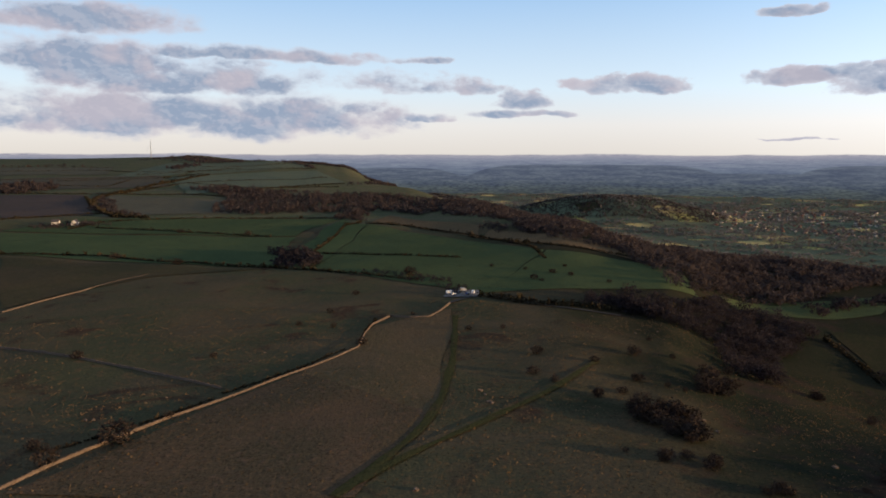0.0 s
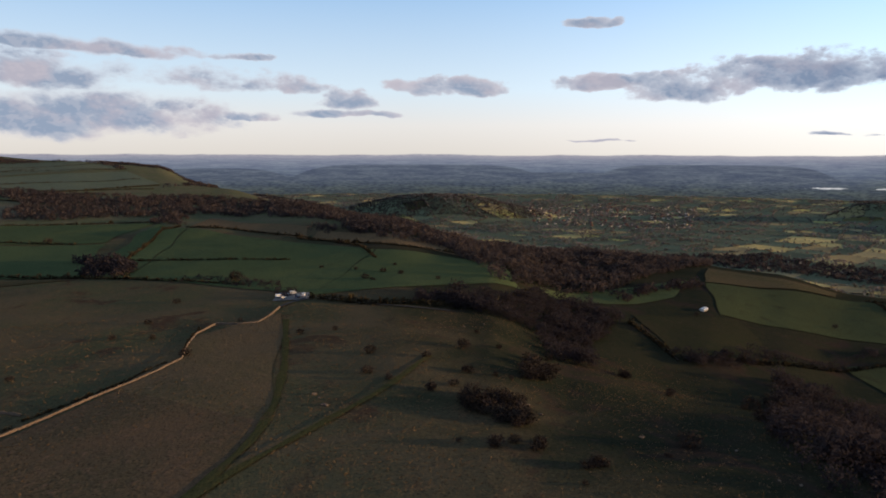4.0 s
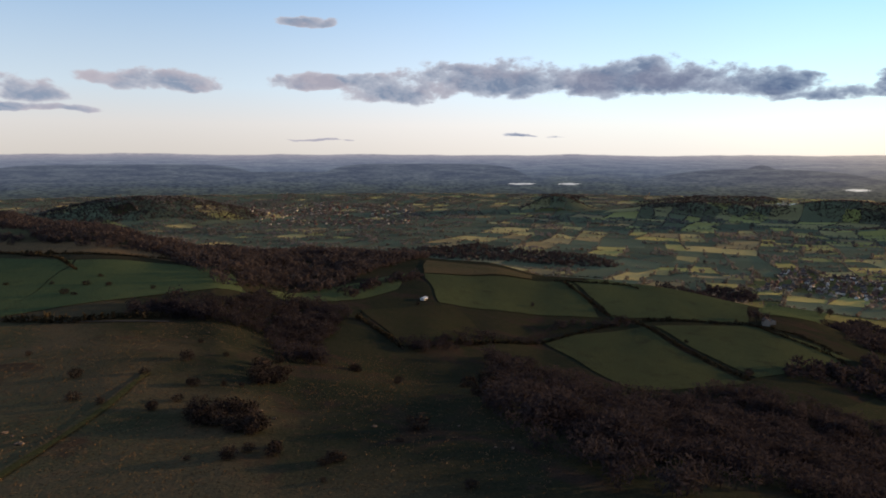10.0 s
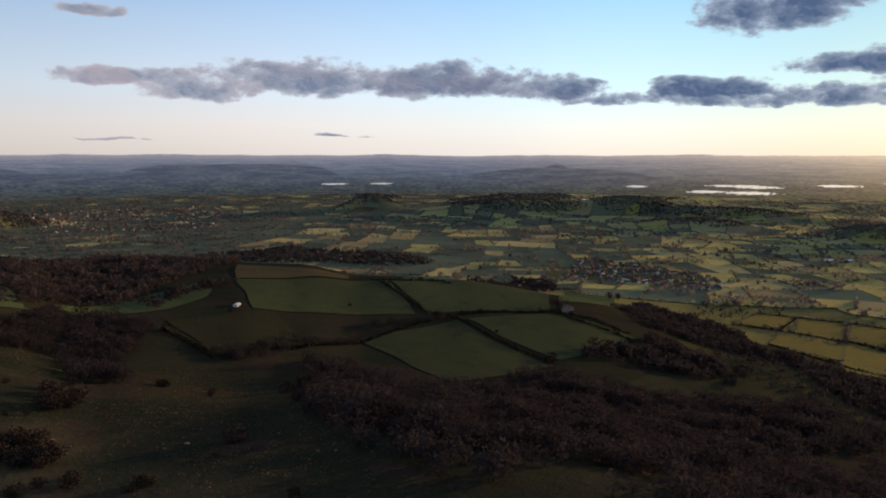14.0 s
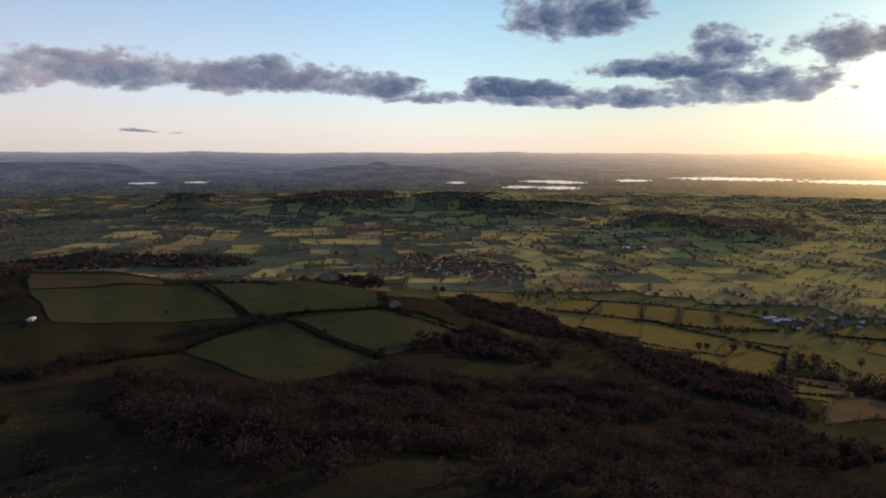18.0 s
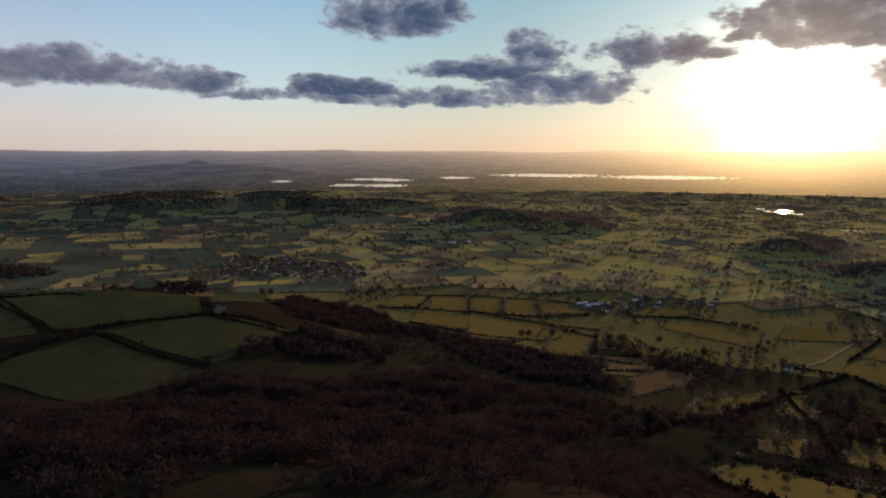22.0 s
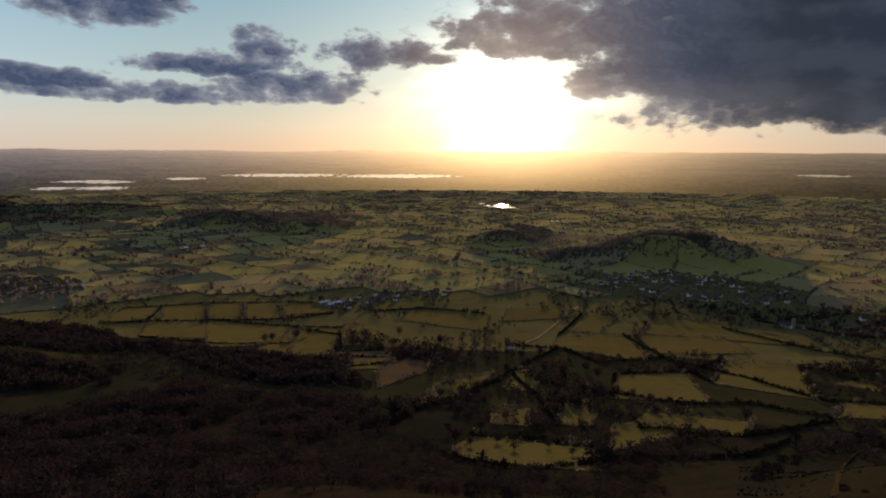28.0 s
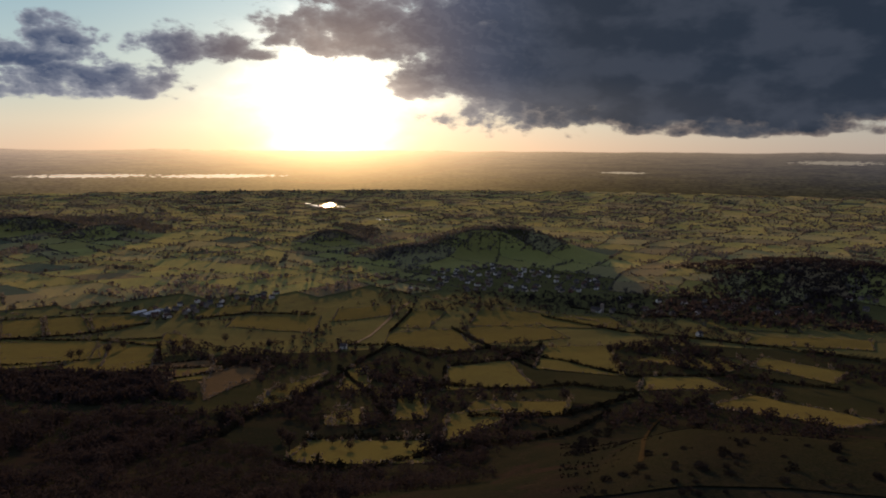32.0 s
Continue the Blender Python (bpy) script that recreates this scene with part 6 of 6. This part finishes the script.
for poly, n, apart in ((VILLAGE, 150, 15), (HAMLET, 26, 16), (FAR_VILLAGE, 90, 17), (EDGE_VILLAGE, 34, 20)):
    for x, y in scatter_in(poly, n, apart, e):
        copy_thing(e.choices(HOUSES, (3, 4, 4, 2, 4, 2))[0], pose(x, y, float(height(x, y)), 0, 0, e.choice((10, 25, 100, 115, 190, 280)) + e.uniform(-8, 8)))
    gx_, gy_ = np.array(scatter_in(poly, int(n * 1.6), 9, e)).T
    tagged(part("garden_tree", merged(FAR_CROWNS, on_ground(gx_, gy_), rng.uniform(3, 7, len(gx_)), rng), brown_twigs), "leafless garden trees and hedges between houses", "tree", "garden trees", "stuff")
for place_, turn_ in (((FARMHOUSE[0] + 22, FARMHOUSE[1] + 9), 100), (FARMHOUSE, 15), (COTTAGE, 60), (LONE_HOUSE, 100), (FARMSTEAD, 40)):
    copy_thing(HOUSES[0] if place_ != FARMSTEAD else HOUSES[1], pose(*place_, float(height(*place_)), 0, 0, turn_))

# the far town, a mass of roofs
tx, ty = np.array(scatter_in(TOWN, 300, 26, e)).T


def arrays(bm):
    bm.verts.index_update()
    tri = np.array([[l.vert.index for l in t] for t in bm.calc_loop_triangles()])
    pts_ = np.array([v.co[:] for v in bm.verts])
    bm.free()
    return pts_, tri


pick = rng.integers(0, 3, len(tx))
for k, (wm, rm) in enumerate(((render_cream, slate), (brick_red, tile_red), (stone_wall_mat, tile_red))):
    m = pick == k
    spots, sizes = on_ground(tx[m], ty[m]), rng.uniform(0.8, 1.4, int(m.sum()))
    seed = rng.integers(1 << 30)
    tagged(part("town_wall", merged([arrays(gable_walls(11, 8, 5.5, 3.2))], spots, sizes, np.random.default_rng(seed)), wm), "walls of a distant town in the vale", "town", "distant town", "stuff")
    tagged(part("town_roof", merged([arrays(gable_roof(11, 8, 5.5, 3.2))], spots, sizes, np.random.default_rng(seed)), rm), "roofs of a distant town in the vale", "town", "distant town", "stuff")
gx_, gy_ = np.array(scatter_in(TOWN, 700, 14, e)).T
tagged(part("town_tree", merged(FAR_CROWNS, on_ground(gx_, gy_), rng.uniform(3, 7, len(gx_)), rng), brown_twigs), "leafless trees among the roofs of a distant town", "tree", "garden trees", "stuff")

# farms
stand(shed(8.5, 4.5, 1.5, render_white, tin_pale, "small white-walled barn with a pale tin roof on a hillside"), *BARN, 35)
stand(shed(34, 16, 5.5, tin_grey, tin_pale, "long farm shed with a pale sheet-metal roof"), *FARM, -50)
stand(shed(26, 12, 5.0, tin_grey, tin_pale, "pale-roofed farm shed in a farmyard"), FARM[0] + 22, FARM[1] + 18, -50)
stand(shed(22, 10, 4.2, tin_grey, tin_grey, "grey sheet-metal farm shed in a farmyard"), FARM[0] + 30, FARM[1] - 22, 40)
stand(shed(40, 18, 5.5, tin_grey, tin_pale, "very large pale-roofed shed on the lowland"), *GREENHOUSE, -20)
stand(shed(46, 18, 5.0, tin_grey, tin_pale, "very large pale-roofed shed on the lowland"), GREENHOUSE[0] + 30, GREENHOUSE[1] - 45, -20)
stand(shed(14, 8, 3.6, stone_wall_mat, slate, "stone farm outbuilding with a slate roof"), FARMSTEAD[0] + 16, FARMSTEAD[1] + 5, 60)

# church with a square tower
church = tagged(new("church"), "stone village church with a square tower", "church")
part("nave", gable_walls(18, 8, 6, 4), stone_wall_mat, church)
part("roof", gable_roof(18, 8, 6, 4), slate, church)
part("tower", boxes(((-14, -3, -1), (-9, 3, 17)), ((-14.2, -3.2, 16), (-8.8, 3.2, 16.5))), stone_wall_mat, church)
for k in range(4):
    part("pinnacle", boxes(((-14 + 4.5 * (k % 2), -3 + 5.5 * (k // 2), 17), (-13.5 + 4.5 * (k % 2), -2.5 + 5.5 * (k // 2), 18.6))), stone_wall_mat, church)
for k in range(4):
    part("window", boxes(((-6 + 4 * k, -4.06, 2), (-5 + 4 * k, -4.0, 4.6))), pane, church)
stand(church, *CHURCH, 30)

# transmitter mast on the crest
mast = tagged(new("mast"), "tall thin grey transmitter mast with guy wires", "mast")
part("column", stacked(limb((0, 0, -2), (0, 0, 62), 1.5, 1.3, 8), limb((0, 0, 62), (0, 0, 84), 1.0, 0.8, 8)), tin_grey, mast)
part("aerial", limb((0, 0, 84), (0, 0, 96), 0.5, 0.25, 6), tin_grey, mast)
for k in range(3):
    for hgt in (40, 78):
        t_ = k * 2.0944
        part("guy_wire", limb((0, 0, hgt), (45 * math.cos(t_), 45 * math.sin(t_), -4), 0.09, 0.09, 3), tin_grey, mast)
    part("platform", limb((0, 0, 30 + 16 * k), (0, 0, 30.8 + 16 * k), 2.0, 2.0, 8), tin_grey, mast)
stand(mast, *MAST, 0)

# ---- the car park on the hill ----
tagged(part("car_park", quad_sheet([(CAR_PARK[0] - 13, CAR_PARK[1] - 9), (CAR_PARK[0] + 12, CAR_PARK[1] - 7), (CAR_PARK[0] + 14, CAR_PARK[1] + 22), (CAR_PARK[0] - 8, CAR_PARK[1] + 22)], 4.0, 0.42, 0.6), gravel), "grey gravel car park beside a lane", "car park", kind="structure")


def hull(profile, half, tuck=0.82, top=3):
    """A car's shell from its side profile; the upper points draw in."""
    bm = bmesh.new()
    zs = [q for _, q in profile]
    lim = sorted(zs)[-top]
    a = [bm.verts.new((x, -half * (tuck if z >= lim else 1), z)) for x, z in profile]
    b = [bm.verts.new((x, half * (tuck if z >= lim else 1), z)) for x, z in profile]
    bm.faces.new(a)
    bm.faces.new(b[::-1])
    for i in range(len(profile)):
        j = (i + 1) % len(profile)
        bm.faces.new((a[i], b[i], b[j], a[j]))
    bmesh.ops.recalc_face_normals(bm, faces=bm.faces)
    bmesh.ops.bevel(bm, geom=list(bm.edges), offset=0.06, segments=2, affect="EDGES")
    return bm


def wheel_bm(x, y, r, w):
    bm = bmesh.new()
    bmesh.ops.create_cone(bm, cap_ends=True, segments=16, radius1=r, radius2=r, depth=w, matrix=pose(x, y, r, 90, 0, 0))
    bmesh.ops.bevel(bm, geom=[q for q in bm.edges if len(q.link_faces) == 2 and q.calc_face_angle() > 1], offset=0.04, segments=1, affect="EDGES")
    return bm


def vehicle(kind, paint, label):
    ob = tagged(new(kind), label, kind, "parked vehicles")
    if kind == "van":
        part("body", hull([(-2.6, 0.35), (2.6, 0.35), (2.65, 1.0), (1.95, 1.25), (1.35, 2.2), (-2.55, 2.35), (-2.65, 1.0)], 0.98, 0.9), paint, ob)
        part("windscreen", boxes(((1.45, -0.8, 1.35), (1.82, 0.8, 1.95))), pane, ob)
        span_x = 1.65
    else:
        part("body", hull([(-2.1, 0.3), (2.1, 0.3), (2.15, 0.75), (1.1, 0.95), (-1.9, 1.0), (-2.15, 0.8)], 0.88, 0.96, 2), paint, ob)
        part("cabin", hull([(-1.9, 0.95), (1.1, 0.92), (0.35, 1.45), (-1.35, 1.5)], 0.8, 0.8, 2), pane, ob)
        part("roof", boxes(((-1.3, -0.62, 1.47), (0.3, 0.62, 1.54))), paint, ob)
        span_x = 1.35
    for wx in (-span_x, span_x):
        for wy in (-0.82, 0.82):
            tyre = part("wheel", wheel_bm(wx, wy, 0.33, 0.22), rubber, ob)
            part("hub", wheel_bm(wx, wy * 1.02, 0.19, 0.22), tin_pale, tyre).location.z = 0.14
    for wy in (-0.6, 0.6):
        part("headlight", boxes(((2.08 if kind == "car" else 2.6, wy - 0.16, 0.62), (2.17 if kind == "car" else 2.68, wy + 0.16, 0.76))), tin_pale, ob)
        part("tail_light", boxes(((-2.18 if kind == "car" else -2.69, wy - 0.12, 0.68), (-2.1 if kind == "car" else -2.6, wy + 0.12, 0.85))), lamp_red, ob)
    return ob


for kind, paint, label, ox, oy, turn_ in (
        ("van", paint_white, "white panel van parked on a gravel car park", 9, 4, 80), ("van", paint_white, "white camper van parked beside a wall gate", -8, 1, 20),
        ("car", paint_white, "white hatchback parked on a gravel car park", -5, -3, 35), ("car", paint_dark, "dark car parked on a gravel car park", -1, 7, 60),
        ("van", paint_silver, "silver van parked by the lane", 2, 13, 20), ("car", paint_blue, "blue car parked on a gravel car park", 4, 1, 85),
        ("car", paint_dark, "dark car parked beside a white van", 5.5, -3, 80)):
    ob = vehicle(kind, paint, label)
    cx, cy = CAR_PARK[0] + ox, CAR_PARK[1] + oy
    ob.matrix_world = pose(cx, cy, float(height(cx, cy)) + 1.06, 0, 0, turn_)

# pale limestone outcrops in the grass
stone_bm = bmesh.new()
bmesh.ops.create_icosphere(stone_bm, subdivisions=2, radius=1)
for v in stone_bm.verts:
    v.co *= 0.75 + 0.5 * noise.noise(v.co * 1.7)
    v.co.z *= 0.55
rock_mesh = bpy.data.meshes.new("rock")
stone_bm.to_mesh(rock_mesh)
stone_bm.free()
rock_mesh.materials.append(limestone)
for x, y, s_ in ROCKS:
    ob = new("rock", rock_mesh)
    ob.matrix_world = Matrix.LocRotScale((x, y, float(height(x, y)) + 0.25), Euler((0, 0, x)), (s_, s_ * 0.7, s_ * 0.8))
    tagged(ob, "pale limestone rock lying in rough grass", "rock", "limestone rocks")
